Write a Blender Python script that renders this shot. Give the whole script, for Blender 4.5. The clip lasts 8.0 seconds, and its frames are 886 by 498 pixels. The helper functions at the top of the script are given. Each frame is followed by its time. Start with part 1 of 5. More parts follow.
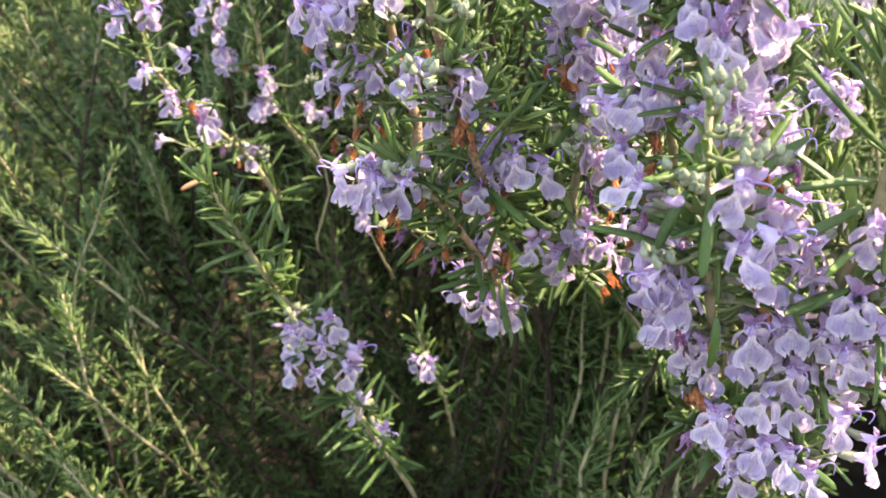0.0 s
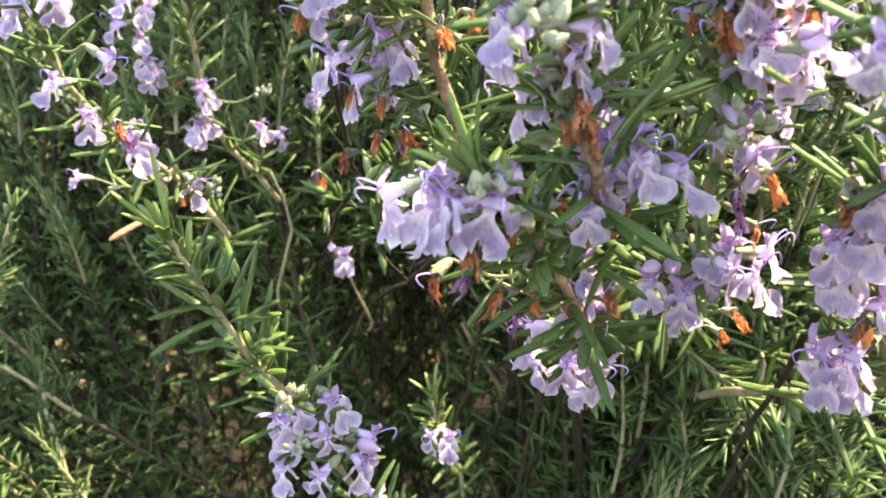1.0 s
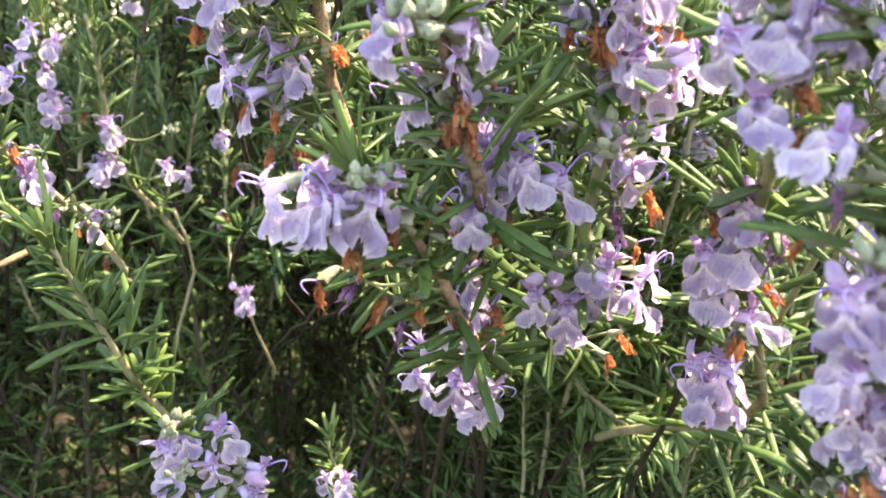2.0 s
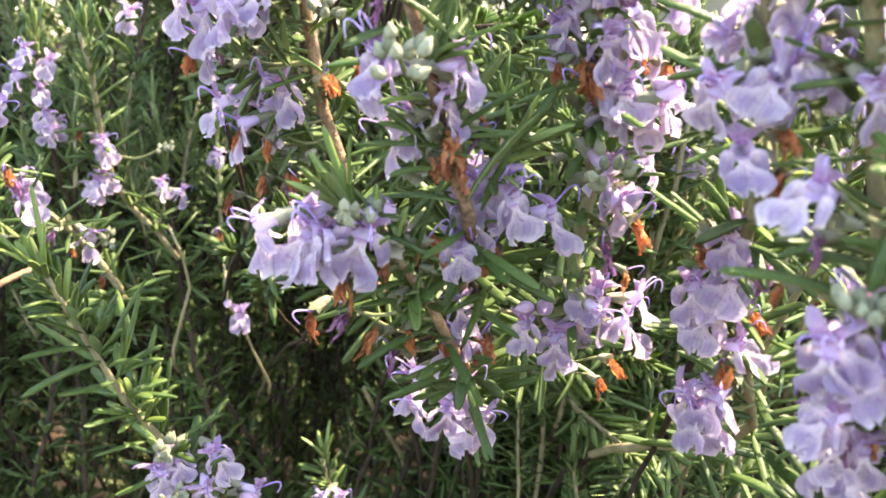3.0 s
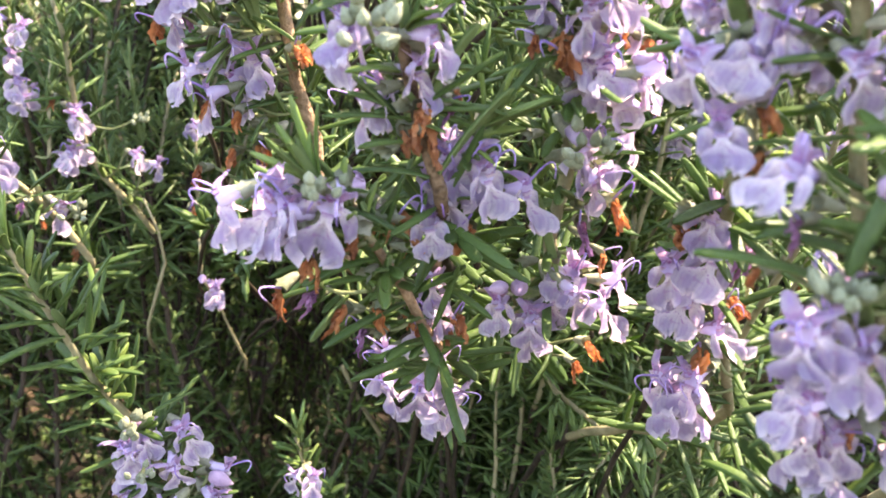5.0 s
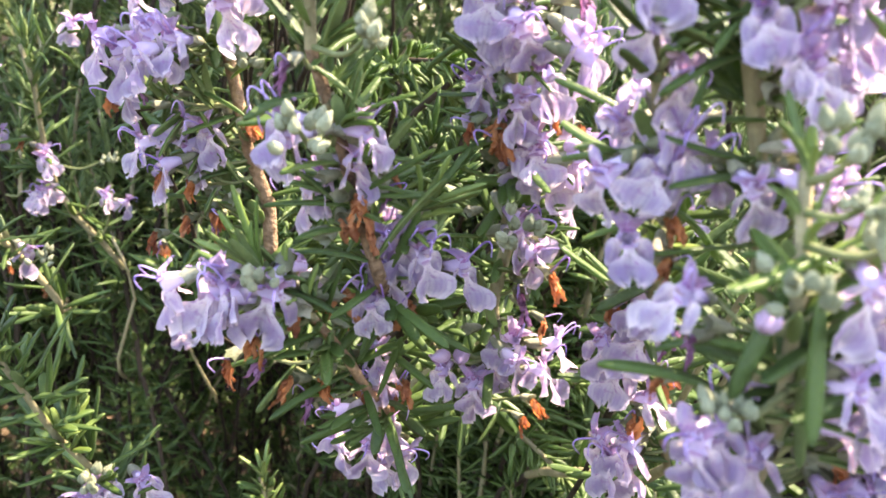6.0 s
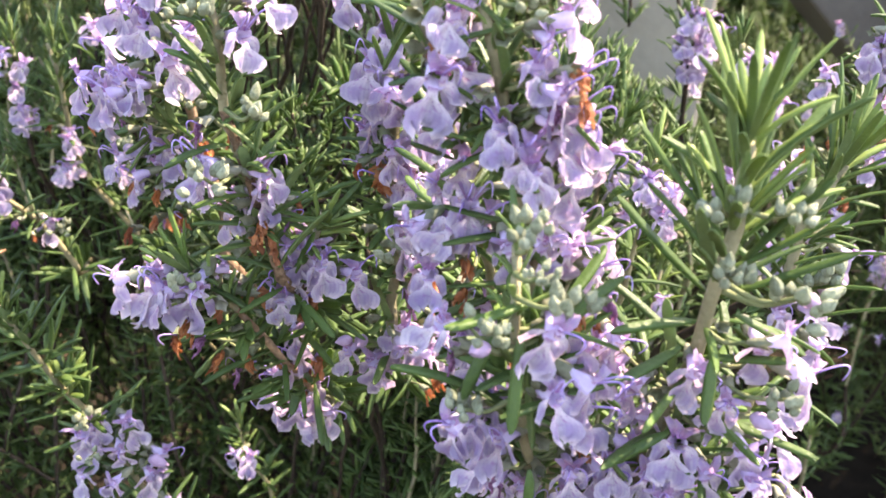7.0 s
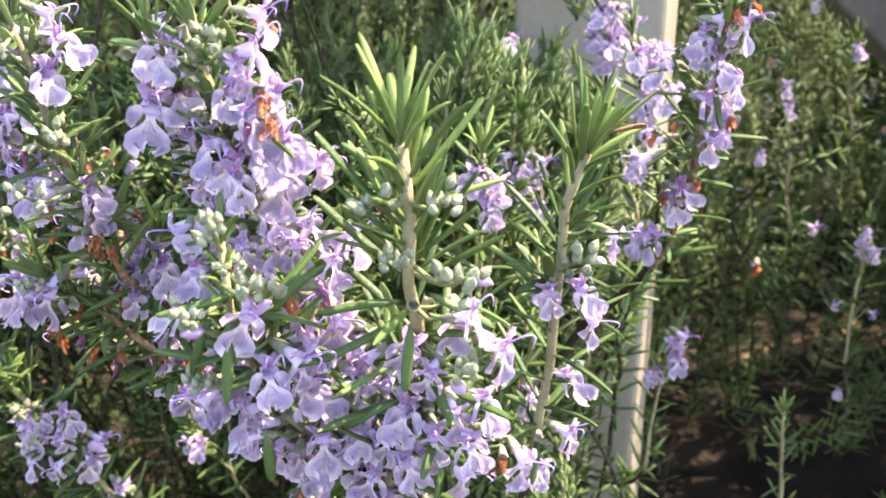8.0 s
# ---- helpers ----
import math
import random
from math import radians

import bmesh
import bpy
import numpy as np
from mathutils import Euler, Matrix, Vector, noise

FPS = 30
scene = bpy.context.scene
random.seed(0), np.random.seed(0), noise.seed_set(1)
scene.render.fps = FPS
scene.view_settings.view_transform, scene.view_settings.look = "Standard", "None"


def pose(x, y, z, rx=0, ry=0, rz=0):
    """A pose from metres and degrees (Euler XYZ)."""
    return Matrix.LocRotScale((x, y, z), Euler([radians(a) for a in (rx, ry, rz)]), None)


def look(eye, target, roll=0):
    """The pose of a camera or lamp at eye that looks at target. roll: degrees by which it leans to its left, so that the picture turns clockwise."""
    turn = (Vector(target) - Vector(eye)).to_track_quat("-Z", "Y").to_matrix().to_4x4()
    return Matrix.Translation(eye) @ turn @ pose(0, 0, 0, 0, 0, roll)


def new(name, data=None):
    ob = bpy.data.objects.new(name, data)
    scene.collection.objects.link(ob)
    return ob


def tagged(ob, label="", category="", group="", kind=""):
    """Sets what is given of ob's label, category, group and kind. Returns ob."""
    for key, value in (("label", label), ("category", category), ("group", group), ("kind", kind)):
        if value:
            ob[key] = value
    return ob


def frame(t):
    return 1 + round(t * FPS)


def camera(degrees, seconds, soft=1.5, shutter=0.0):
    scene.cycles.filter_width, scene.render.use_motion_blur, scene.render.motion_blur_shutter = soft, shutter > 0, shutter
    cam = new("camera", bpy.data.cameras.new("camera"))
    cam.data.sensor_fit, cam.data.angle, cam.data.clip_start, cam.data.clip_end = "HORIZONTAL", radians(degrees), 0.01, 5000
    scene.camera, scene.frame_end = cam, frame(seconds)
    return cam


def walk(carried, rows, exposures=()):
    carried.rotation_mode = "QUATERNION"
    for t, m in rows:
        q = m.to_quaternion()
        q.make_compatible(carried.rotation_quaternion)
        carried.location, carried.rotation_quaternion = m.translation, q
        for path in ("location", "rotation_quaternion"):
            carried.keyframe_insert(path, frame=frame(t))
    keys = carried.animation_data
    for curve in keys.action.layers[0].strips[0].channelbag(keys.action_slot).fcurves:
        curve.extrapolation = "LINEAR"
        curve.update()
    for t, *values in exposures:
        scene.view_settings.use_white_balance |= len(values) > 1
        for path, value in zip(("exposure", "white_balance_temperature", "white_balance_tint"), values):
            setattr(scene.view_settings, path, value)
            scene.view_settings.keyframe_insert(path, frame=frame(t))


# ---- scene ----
EXPOSURE = 3.33
cam = camera(53.25, 8.0, soft=1.7)
PATH = [
    (0, (0.00364, 0.00072, 0.51030), (0.00128, 0.46948, 0.33635), 1.56),
    (0.5, (-0.02012, 0.05225, 0.49724), (-0.00019, 0.52216, 0.32756), -0.77),
    (1, (-0.02525, 0.06433, 0.49082), (0.02481, 0.53635, 0.33367), -0.46),
    (1.5, (-0.01755, 0.06571, 0.48597), (0.06806, 0.54262, 0.36258), 1.65),
    (1.7, (-0.01877, 0.06005, 0.47962), (0.07318, 0.53768, 0.36382), 2.09),
    (2.8, (-0.02013, 0.05846, 0.48222), (0.07449, 0.53714, 0.37307), 2.19),
    (3, (-0.01853, 0.05872, 0.48453), (0.07591, 0.53703, 0.37364), 1.97),
    (3.5, (-0.02114, 0.05918, 0.48599), (0.07328, 0.53685, 0.37237), 1.96),
    (4, (-0.01728, 0.06232, 0.48343), (0.07984, 0.53781, 0.36314), 2.04),
    (4.2, (-0.01656, 0.06429, 0.48098), (0.08117, 0.53916, 0.35874), 2.22),
    (5.5, (-0.01333, 0.06019, 0.48720), (0.09002, 0.53399, 0.36540), 3.49),
    (6, (-0.00912, 0.05848, 0.49657), (0.09851, 0.53142, 0.37513), 3.27),
    (6.5, (-0.00431, 0.04726, 0.51339), (0.09502, 0.51994, 0.38413), 3.98),
    (6.7, (-0.00386, 0.03551, 0.51177), (0.09100, 0.50784, 0.37796), 4.78),
    (7, (0.01404, 0.02198, 0.51966), (0.09095, 0.49233, 0.36846), 4.81),
    (7.5, (0.04705, 0.00894, 0.52632), (0.10027, 0.48070, 0.36946), 3.03),
    (8, (0.06934, -0.00206, 0.52764), (0.09505, 0.47245, 0.37213), 0.21),
]
walk(cam, [(t, look(eye, target, roll)) for t, eye, target, roll in PATH], [(t, EXPOSURE + d, k, tint) for t, d, k, tint in ((0.0, -0.11, 8150, 18), (0.5, 0.16, 8250, 17), (1.0, 0.18, 8200, 17), (1.6, 0.19, 8100, 17), (3.0, 0.20, 8060, 19), (5.5, 0.22, 8000, 20), (6.5, -0.12, 7750, 21), (7.0, -0.15, 7680, 22), (8.0, -0.08, 7540, 22))])
cam.data.dof.use_dof = True
cam.data.dof.focus_distance = 0.172
cam.data.dof.aperture_fstop = 38.0

# ---- light: low afternoon sun from the side, clear sky ----
SUN_TO = Vector((0.48, 0.12, 0.87)).normalized()
world = bpy.data.worlds.new("sky")
scene.world = world
world.use_nodes = True
sky = world.node_tree.nodes.new("ShaderNodeTexSky")
sky.sky_type, sky.sun_disc = "NISHITA", False
sky.sun_elevation = math.asin(SUN_TO.z)
sky.sun_rotation = math.atan2(SUN_TO.x, SUN_TO.y)
back = world.node_tree.nodes["Background"]
back.inputs["Strength"].default_value = 0.130
world.node_tree.links.new(sky.outputs[0], back.inputs["Color"])
sun_data = bpy.data.lights.new("sun", "SUN")
sun_data.energy, sun_data.angle, sun_data.color = 2.5, radians(0.5), (1.0, 0.93, 0.82)
sun = new("sun", sun_data)
sun.matrix_world = look(SUN_TO * 3, (0, 0, 0))

GROUND = 0.10


# ---- materials ----
def material(name, low, high, rough=0.6, scale=60.0, bump=0.2, bump_scale=900.0, through_light=0.0, through_tint=None, spec=0.4, per_piece=0.25, sheen=0.0):
    """Two-scale colour variation, fine relief, and for leaves and petals some light let through."""
    m = bpy.data.materials.new(name)
    m.use_nodes = True
    nt = m.node_tree
    n, l = nt.nodes, nt.links
    b = n["Principled BSDF"]
    b.inputs["Roughness"].default_value = rough
    b.inputs["Specular IOR Level"].default_value = spec
    b.inputs["Sheen Weight"].default_value = sheen
    big, fine = n.new("ShaderNodeTexNoise"), n.new("ShaderNodeTexNoise")
    geo = n.new("ShaderNodeNewGeometry")
    info = n.new("ShaderNodeObjectInfo")
    l.new(geo.outputs["Position"], big.inputs["Vector"])
    l.new(geo.outputs["Position"], fine.inputs["Vector"])
    big.inputs["Scale"].default_value, fine.inputs["Scale"].default_value = scale, bump_scale
    big.inputs["Detail"].default_value = fine.inputs["Detail"].default_value = 3.0

    def calc(op, a, c):
        k = n.new("ShaderNodeMath")
        k.operation = op
        for i, v in enumerate((a, c)):
            if isinstance(v, (int, float)):
                k.inputs[i].default_value = v
            else:
                l.new(v, k.inputs[i])
        return k.outputs[0]

    rnd = calc("ADD", info.outputs["Random"], geo.outputs["Random Per Island"])
    rnd = calc("FRACT", rnd, 0.0)
    f = calc("ADD", calc("MULTIPLY", calc("SUBTRACT", rnd, 0.5), per_piece * 2), calc("ADD", calc("MULTIPLY", calc("SUBTRACT", big.outputs[0], 0.5), 1.6), 0.5))
    f = calc("ADD", f, calc("MULTIPLY", calc("SUBTRACT", fine.outputs[0], 0.5), 0.5))
    ramp = n.new("ShaderNodeValToRGB")
    ramp.color_ramp.elements[0].color = (*low, 1)
    ramp.color_ramp.elements[1].color = (*high, 1)
    l.new(f, ramp.inputs[0])
    l.new(ramp.outputs[0], b.inputs["Base Color"])
    bm = n.new("ShaderNodeBump")
    bm.inputs["Strength"].default_value, bm.inputs["Distance"].default_value = bump, 0.0006
    l.new(fine.outputs[0], bm.inputs["Height"])
    l.new(bm.outputs[0], b.inputs["Normal"])
    if through_light:
        tr, mix = n.new("ShaderNodeBsdfTranslucent"), n.new("ShaderNodeMixShader")
        tint = n.new("ShaderNodeMix")
        tint.data_type = "RGBA"
        tint.blend_type = "MULTIPLY"
        tint.inputs["Factor"].default_value = 1.0
        l.new(ramp.outputs[0], tint.inputs[6])
        tint.inputs[7].default_value = (*(through_tint or (1, 1, 1)), 1)
        l.new(tint.outputs[2], tr.inputs["Color"])
        mix.inputs[0].default_value = through_light
        l.new(b.outputs[0], mix.inputs[1])
        l.new(tr.outputs[0], mix.inputs[2])
        l.new(mix.outputs[0], n["Material Output"].inputs["Surface"])
    return m


LEAF_TOP = material("leaf_upper", (0.034, 0.068, 0.020), (0.108, 0.178, 0.046), 0.45, 45, 0.35, 1500, 0.34, (2.0, 2.2, 0.7), 0.35)
LEAF_UNDER = material("leaf_underside", (0.100, 0.150, 0.054), (0.225, 0.29, 0.120), 0.8, 45, 0.4, 1500, 0.28, (1.0, 1.3, 0.40), 0.15)
YOUNG_TOP = material("young_leaf", (0.11, 0.185, 0.040), (0.26, 0.345, 0.095), 0.42, 60, 0.25, 1500, 0.3, (1.3, 1.3, 0.6), 0.4)


def petal_material(name, low, high, throat, spot, vein):
    """A thin petal: pale throat with violet spots, faint veins that run from claw to rim."""
    m = material(name, low, high, 0.6, 140, 0.6, 1500, 0.5, (1.10, 0.98, 0.98), 0.12, 0.45)
    n, l = m.node_tree.nodes, m.node_tree.links
    ramp = next(q for q in n if q.type == "VALTORGB")
    uv = n.new("ShaderNodeTexCoord")
    sep = n.new("ShaderNodeSeparateXYZ")
    l.new(uv.outputs["UV"], sep.inputs[0])
    wave = n.new("ShaderNodeTexWave")
    wave.inputs["Scale"].default_value, wave.inputs["Distortion"].default_value = 3.2, 2.5
    wave.inputs["Detail"].default_value = 2.0
    l.new(uv.outputs["UV"], wave.inputs["Vector"])
    spots = n.new("ShaderNodeTexNoise")
    spots.inputs["Scale"].default_value = 9.0
    l.new(uv.outputs["UV"], spots.inputs["Vector"])

    def mixed(a, color, factor, lo, hi, amount):
        k = n.new("ShaderNodeMapRange")
        k.inputs[1].default_value, k.inputs[2].default_value = lo, hi
        k.inputs[3].default_value, k.inputs[4].default_value = 0.0, amount
        l.new(factor, k.inputs[0])
        q = n.new("ShaderNodeMix")
        q.data_type = "RGBA"
        l.new(k.outputs[0], q.inputs["Factor"])
        l.new(a, q.inputs[6])
        q.inputs[7].default_value = (*color, 1)
        return q.outputs[2], q

    out, _ = mixed(ramp.outputs[0], vein, wave.outputs[0], 0.45, 1.0, 0.32)
    # darker violet field on each half, a pale ridge between them and a pale rim
    across = n.new("ShaderNodeMath")
    across.operation = "PINGPONG"
    across.inputs[1].default_value = 0.5
    l.new(sep.outputs["X"], across.inputs[0])
    hump = n.new("ShaderNodeValToRGB")
    hump.color_ramp.interpolation = "EASE"
    stops = hump.color_ramp.elements
    stops[0].position, stops[1].position = 0.08, 0.47
    stops[0].color, stops[1].color = (0, 0, 0, 1), (0, 0, 0, 1)
    peak = stops.new(0.29)
    peak.color = (1, 1, 1, 1)
    l.new(across.outputs[0], hump.inputs[0])
    along = n.new("ShaderNodeValToRGB")
    along.color_ramp.interpolation = "EASE"
    stops = along.color_ramp.elements
    stops[0].position, stops[1].position = 0.38, 1.0
    stops[0].color, stops[1].color = (0, 0, 0, 1), (0.15, 0.15, 0.15, 1)
    peak = stops.new(0.72)
    peak.color = (1, 1, 1, 1)
    l.new(sep.outputs["Y"], along.inputs[0])
    both = n.new("ShaderNodeMath")
    both.operation = "MULTIPLY"
    l.new(hump.outputs[0], both.inputs[0])
    l.new(along.outputs[0], both.inputs[1])
    out, _ = mixed(out, vein, both.outputs[0], 0.0, 0.8, 0.55)
    out, _ = mixed(out, throat, sep.outputs["Y"], 0.6, 0.25, 0.9)
    out, _ = mixed(out, tuple(min(0.9, c * 1.12) for c in throat), sep.outputs["Y"], 0.88, 1.0, 0.7)
    out, _ = mixed(out, spot, sep.outputs["Y"], 0.14, 0.02, 0.7)
    spotty, _ = mixed(out, spot, spots.outputs[0], 0.56, 0.66, 0.8)
    gate = n.new("ShaderNodeMix")
    gate.data_type = "RGBA"
    near = n.new("ShaderNodeMapRange")
    near.inputs[1].default_value, near.inputs[2].default_value = 0.8, 0.4
    l.new(sep.outputs["Y"], near.inputs[0])
    l.new(near.outputs[0], gate.inputs["Factor"])
    l.new(out, gate.inputs[6])
    l.new(spotty, gate.inputs[7])
    principled = n["Principled BSDF"]
    l.new(gate.outputs[2], principled.inputs["Base Color"])
    tint = next(q for q in n if q.type == "MIX" and q.blend_type == "MULTIPLY")
    l.new(gate.outputs[2], tint.inputs[6])
    return m


PETAL = petal_material("petal_lilac", (0.385, 0.33, 0.455), (0.585, 0.535, 0.60), (0.78, 0.70, 0.71), (0.33, 0.11, 0.37), (0.32, 0.235, 0.45))
PETAL_UP = petal_material("petal_upper", (0.375, 0.295, 0.45), (0.575, 0.51, 0.585), (0.52, 0.33, 0.52), (0.36, 0.15, 0.46), (0.38, 0.25, 0.55))
PETAL_PALE = material("petal_throat", (0.60, 0.48, 0.76), (0.82, 0.74, 0.90), 0.55, 300, 0.2, 1400, 0.4, (1, 1, 1), 0.25, 0.2)
FILAMENT = material("filament_purple", (0.24, 0.12, 0.46), (0.62, 0.50, 0.80), 0.45, 200, 0.1, 1500, 0.2)
RUST = material("withered_petal", (0.25, 0.09, 0.055), (0.64, 0.31, 0.14), 0.6, 260, 0.6, 1300, 0.5, (1.25, 0.9, 0.6), 0.2, 0.35)
SPENT = material("spent_violet", (0.20, 0.075, 0.16), (0.52, 0.30, 0.50), 0.6, 260, 0.6, 1300, 0.4, (1.2, 0.9, 1.0), 0.2, 0.35)
CALYX = material("calyx_dusty", (0.12, 0.14, 0.075), (0.31, 0.30, 0.225), 0.8, 200, 0.5, 1600, 0.15, (1, 1, 0.7), 0.2)
BUD_FUR = material("bud_fur", (0.18, 0.205, 0.125), (0.40, 0.43, 0.29), 0.9, 500, 1.0, 2600, 0.25, (1, 1.05, 0.55), 0.1, 0.4, 0.1)
BUD_PINK = material("bud_pink", (0.36, 0.24, 0.36), (0.60, 0.46, 0.62), 0.6, 250, 0.4, 1800, 0.2, (1, 0.9, 1), 0.2)
STALK = material("stalk_green", (0.09, 0.12, 0.045), (0.24, 0.25, 0.12), 0.7, 200, 0.4, 1500, 0.0, None, 0.2)
STEM_PALE = material("stem_pale", (0.15, 0.135, 0.070), (0.33, 0.29, 0.165), 0.8, 180, 0.6, 1400, 0.0, None, 0.2)
# near-black: the shade inside the bush is put into this stem colour
STEM_SHADED = material("stem_shaded", (0.020, 0.016, 0.011), (0.07, 0.052, 0.036), 0.85, 260, 0.9, 900, 0.0, None, 0.1)
STEM_BROWN = material("stem_bark", (0.050, 0.030, 0.018), (0.40, 0.26, 0.155), 0.85, 520, 1.0, 1500, 0.0, None, 0.2)
SOIL = material("soil_mulch", (0.010, 0.009, 0.007), (0.034, 0.027, 0.020), 0.95, 22, 1.0, 260, 0.0, None, 0.0)
CHIP = material("mulch_chip", (0.03, 0.02, 0.012), (0.14, 0.095, 0.055), 0.9, 90, 0.6, 500, 0.0, None, 0.15, 0.5)
POST_PAINT = material("post_paint", (0.19, 0.17, 0.125), (0.29, 0.26, 0.195), 0.7, 14, 0.5, 240, 0.0, None, 0.3, 0.0)
RAIL_GREY = material("rail_grey", (0.10, 0.09, 0.075), (0.19, 0.17, 0.14), 0.8, 16, 0.5, 200, 0.0, None, 0.3, 0.0)


# ---- small builders ----
def mesh_of(name, verts, faces, mats, slots=None, smooth=True):
    me = bpy.data.meshes.new(name)
    me.from_pydata([tuple(v) for v in verts], [], [tuple(f) for f in faces])
    for m in mats:
        me.materials.append(m)
    if slots is not None:
        me.polygons.foreach_set("material_index", np.asarray(slots, dtype=np.int32))
    me.polygons.foreach_set("use_smooth", np.full(len(me.polygons), smooth))
    me.update()
    return me


def part(name, me, parent, m=None, label=""):
    """One mesh object under a thing or a part; m is its pose in the parent's space."""
    ob = new(name, me)
    ob.parent = parent
    if m is not None:
        ob.matrix_basis = m
    return tagged(ob, label) if label else ob


def tube(points, radii, sides=8, wobble=0.0, rng=None):
    """Verts and faces of a tapered tube with closed ends."""
    pts = [Vector(p) for p in points]
    verts, faces = [], []
    side = None
    for i, p in enumerate(pts):
        t = (pts[min(i + 1, len(pts) - 1)] - pts[max(i - 1, 0)]).normalized()
        if side is None:
            side = t.orthogonal().normalized()
        side = (side - t * side.dot(t)).normalized()
        other = t.cross(side)
        for k in range(sides):
            a = 2 * math.pi * k / sides
            r = radii[i] * (1 + (rng.uniform(-wobble, wobble) if rng else 0))
            verts.append(p + side * (r * math.cos(a)) + other * (r * math.sin(a)))
    for i in range(len(pts) - 1):
        for k in range(sides):
            q = (k + 1) % sides
            faces.append((i * sides + k, i * sides + q, (i + 1) * sides + q, (i + 1) * sides + k))
    faces.append(tuple(reversed(range(sides))))
    faces.append(tuple((len(pts) - 1) * sides + k for k in range(sides)))
    return verts, faces


def smooth_path(points, per=8):
    """Catmull-Rom line through the points."""
    p = [Vector(q) for q in points]
    p = [p[0] * 2 - p[1], *p, p[-1] * 2 - p[-2]]
    out = []
    for i in range(1, len(p) - 2):
        a, b, c, d = p[i - 1 : i + 3]
        for k in range(per):
            t = k / per
            out.append(0.5 * (2 * b + (c - a) * t + (2 * a - 5 * b + 4 * c - d) * t * t + (3 * b - a - 3 * c + d) * t**3))
    out.append(p[-2])
    return out


# ---- leaf shapes: narrow, with rolled margins and a groove along the middle ----
def leaf_mesh(name, bend, twist, mats):
    ring = ((-1, -0.32), (-0.58, 0.24), (0, -0.04), (0.58, 0.24), (1, -0.32), (0.72, -0.55), (0, -0.26), (-0.72, -0.55))
    rows = ((0.0, 0.32), (0.07, 0.5), (0.22, 0.86), (0.45, 1.0), (0.7, 0.98), (0.88, 0.86), (0.96, 0.55), (1.0, 0.2))
    verts, faces, slots = [], [], []
    for t, w in rows:
        rise = bend * t * t
        a = twist * t
        for x, z in ring:
            u, v = x * w * 0.5, z * 0.5 * (0.5 + 0.5 * w)
            verts.append((u * math.cos(a) - v * math.sin(a), t, u * math.sin(a) + v * math.cos(a) + rise))
    n = len(ring)
    for i in range(len(rows) - 1):
        for k in range(n):
            q = (k + 1) % n
            faces.append((i * n + k, (i + 1) * n + k, (i + 1) * n + q, i * n + q))
            slots.append(0 if k < 4 else 1)
    faces += [tuple(range(n)), tuple((len(rows) - 1) * n + k for k in reversed(range(n)))]
    slots += [1, 1]
    # x and z are in leaf widths, y in leaf lengths; bend is in widths
    return mesh_of(name, verts, faces, mats, slots)


LEAVES = [leaf_mesh("leaf", b, w, (LEAF_TOP, LEAF_UNDER)) for b, w in ((-1.5, 0.2), (-0.6, -0.3), (0.6, 0.1), (-2.3, 0.4), (-0.2, -0.2))]
YOUNG = [leaf_mesh("young_leaf", b, w, (YOUNG_TOP, LEAF_UNDER)) for b, w in ((-1.8, 0.2), (-0.8, -0.2), (0.3, 0.1), (-2.8, 0.0))]

DEAD = material("dead_leaf", (0.13, 0.065, 0.035), (0.34, 0.20, 0.11), 0.8, 300, 0.6, 1400, 0.15, (1.1, 0.9, 0.6), 0.2)
DRY = [leaf_mesh("dry_leaf", b, w, (DEAD, DEAD)) for b, w in ((-0.8, 0.9), (0.5, -0.6))]

# plain leaf for the mass of foliage farther in
L_ROWS = ((0.0, 0.3), (0.2, 0.9), (0.65, 1.0), (1.0, 0.15))
L_V, L_F, L_S = [], [], []
for t_, w_ in L_ROWS:
    for x_, z_ in ((-1, -0.2), (0, 0.08), (1, -0.2), (0, -0.38)):
        L_V.append((x_ * w_ * 0.5, t_, z_ * 0.5 - 0.9 * t_ * t_ * 0.5))
for i_ in range(3):
    for k_ in range(4):
        L_F.append((i_ * 4 + k_, (i_ + 1) * 4 + k_, (i_ + 1) * 4 + (k_ + 1) % 4, i_ * 4 + (k_ + 1) % 4))
        L_S.append(0 if k_ < 2 else 1)
L_F.append((12, 15, 14, 13))
L_S.append(1)
L_V, L_F, L_S = np.array(L_V), np.array(L_F), np.array(L_S)


def joined_leaves(name, mats4):
    """One mesh of many plain leaves, from their poses."""
    m = np.array([[list(r) for r in q] for q in mats4])
    v = np.einsum("nij,vj->nvi", m[:, :3, :3], L_V) + m[:, None, :3, 3]
    f = L_F[None] + (np.arange(len(m)) * len(L_V))[:, None, None]
    me = bpy.data.meshes.new(name)
    f = f.reshape(-1, 4)
    me.vertices.add(v.shape[0] * v.shape[1])
    me.vertices.foreach_set("co", v.astype(np.float32).ravel())
    me.loops.add(f.size)
    me.loops.foreach_set("vertex_index", f.astype(np.int32).ravel())
    me.polygons.add(len(f))
    me.polygons.foreach_set("loop_start", np.arange(len(f), dtype=np.int32) * 4)
    for q in (LEAF_TOP, LEAF_UNDER):
        me.materials.append(q)
    me.polygons.foreach_set("material_index", np.tile(L_S, len(m)).astype(np.int32))
    me.polygons.foreach_set("use_smooth", np.ones(len(f), dtype=bool))
    me.update(calc_edges=True)
    me.validate()
    return me


def leaf_pose(at, way, up, length, width):
    y = Vector(way).normalized()
    z = Vector(up) - y * y.dot(Vector(up))
    z = z.normalized() if z.length > 1e-6 else y.orthogonal().normalized()
    x = y.cross(z)
    m = Matrix((x, y, z)).transposed().to_4x4()
    return Matrix.Translation(at) @ m @ Matrix.Diagonal((width, length, width, 1))


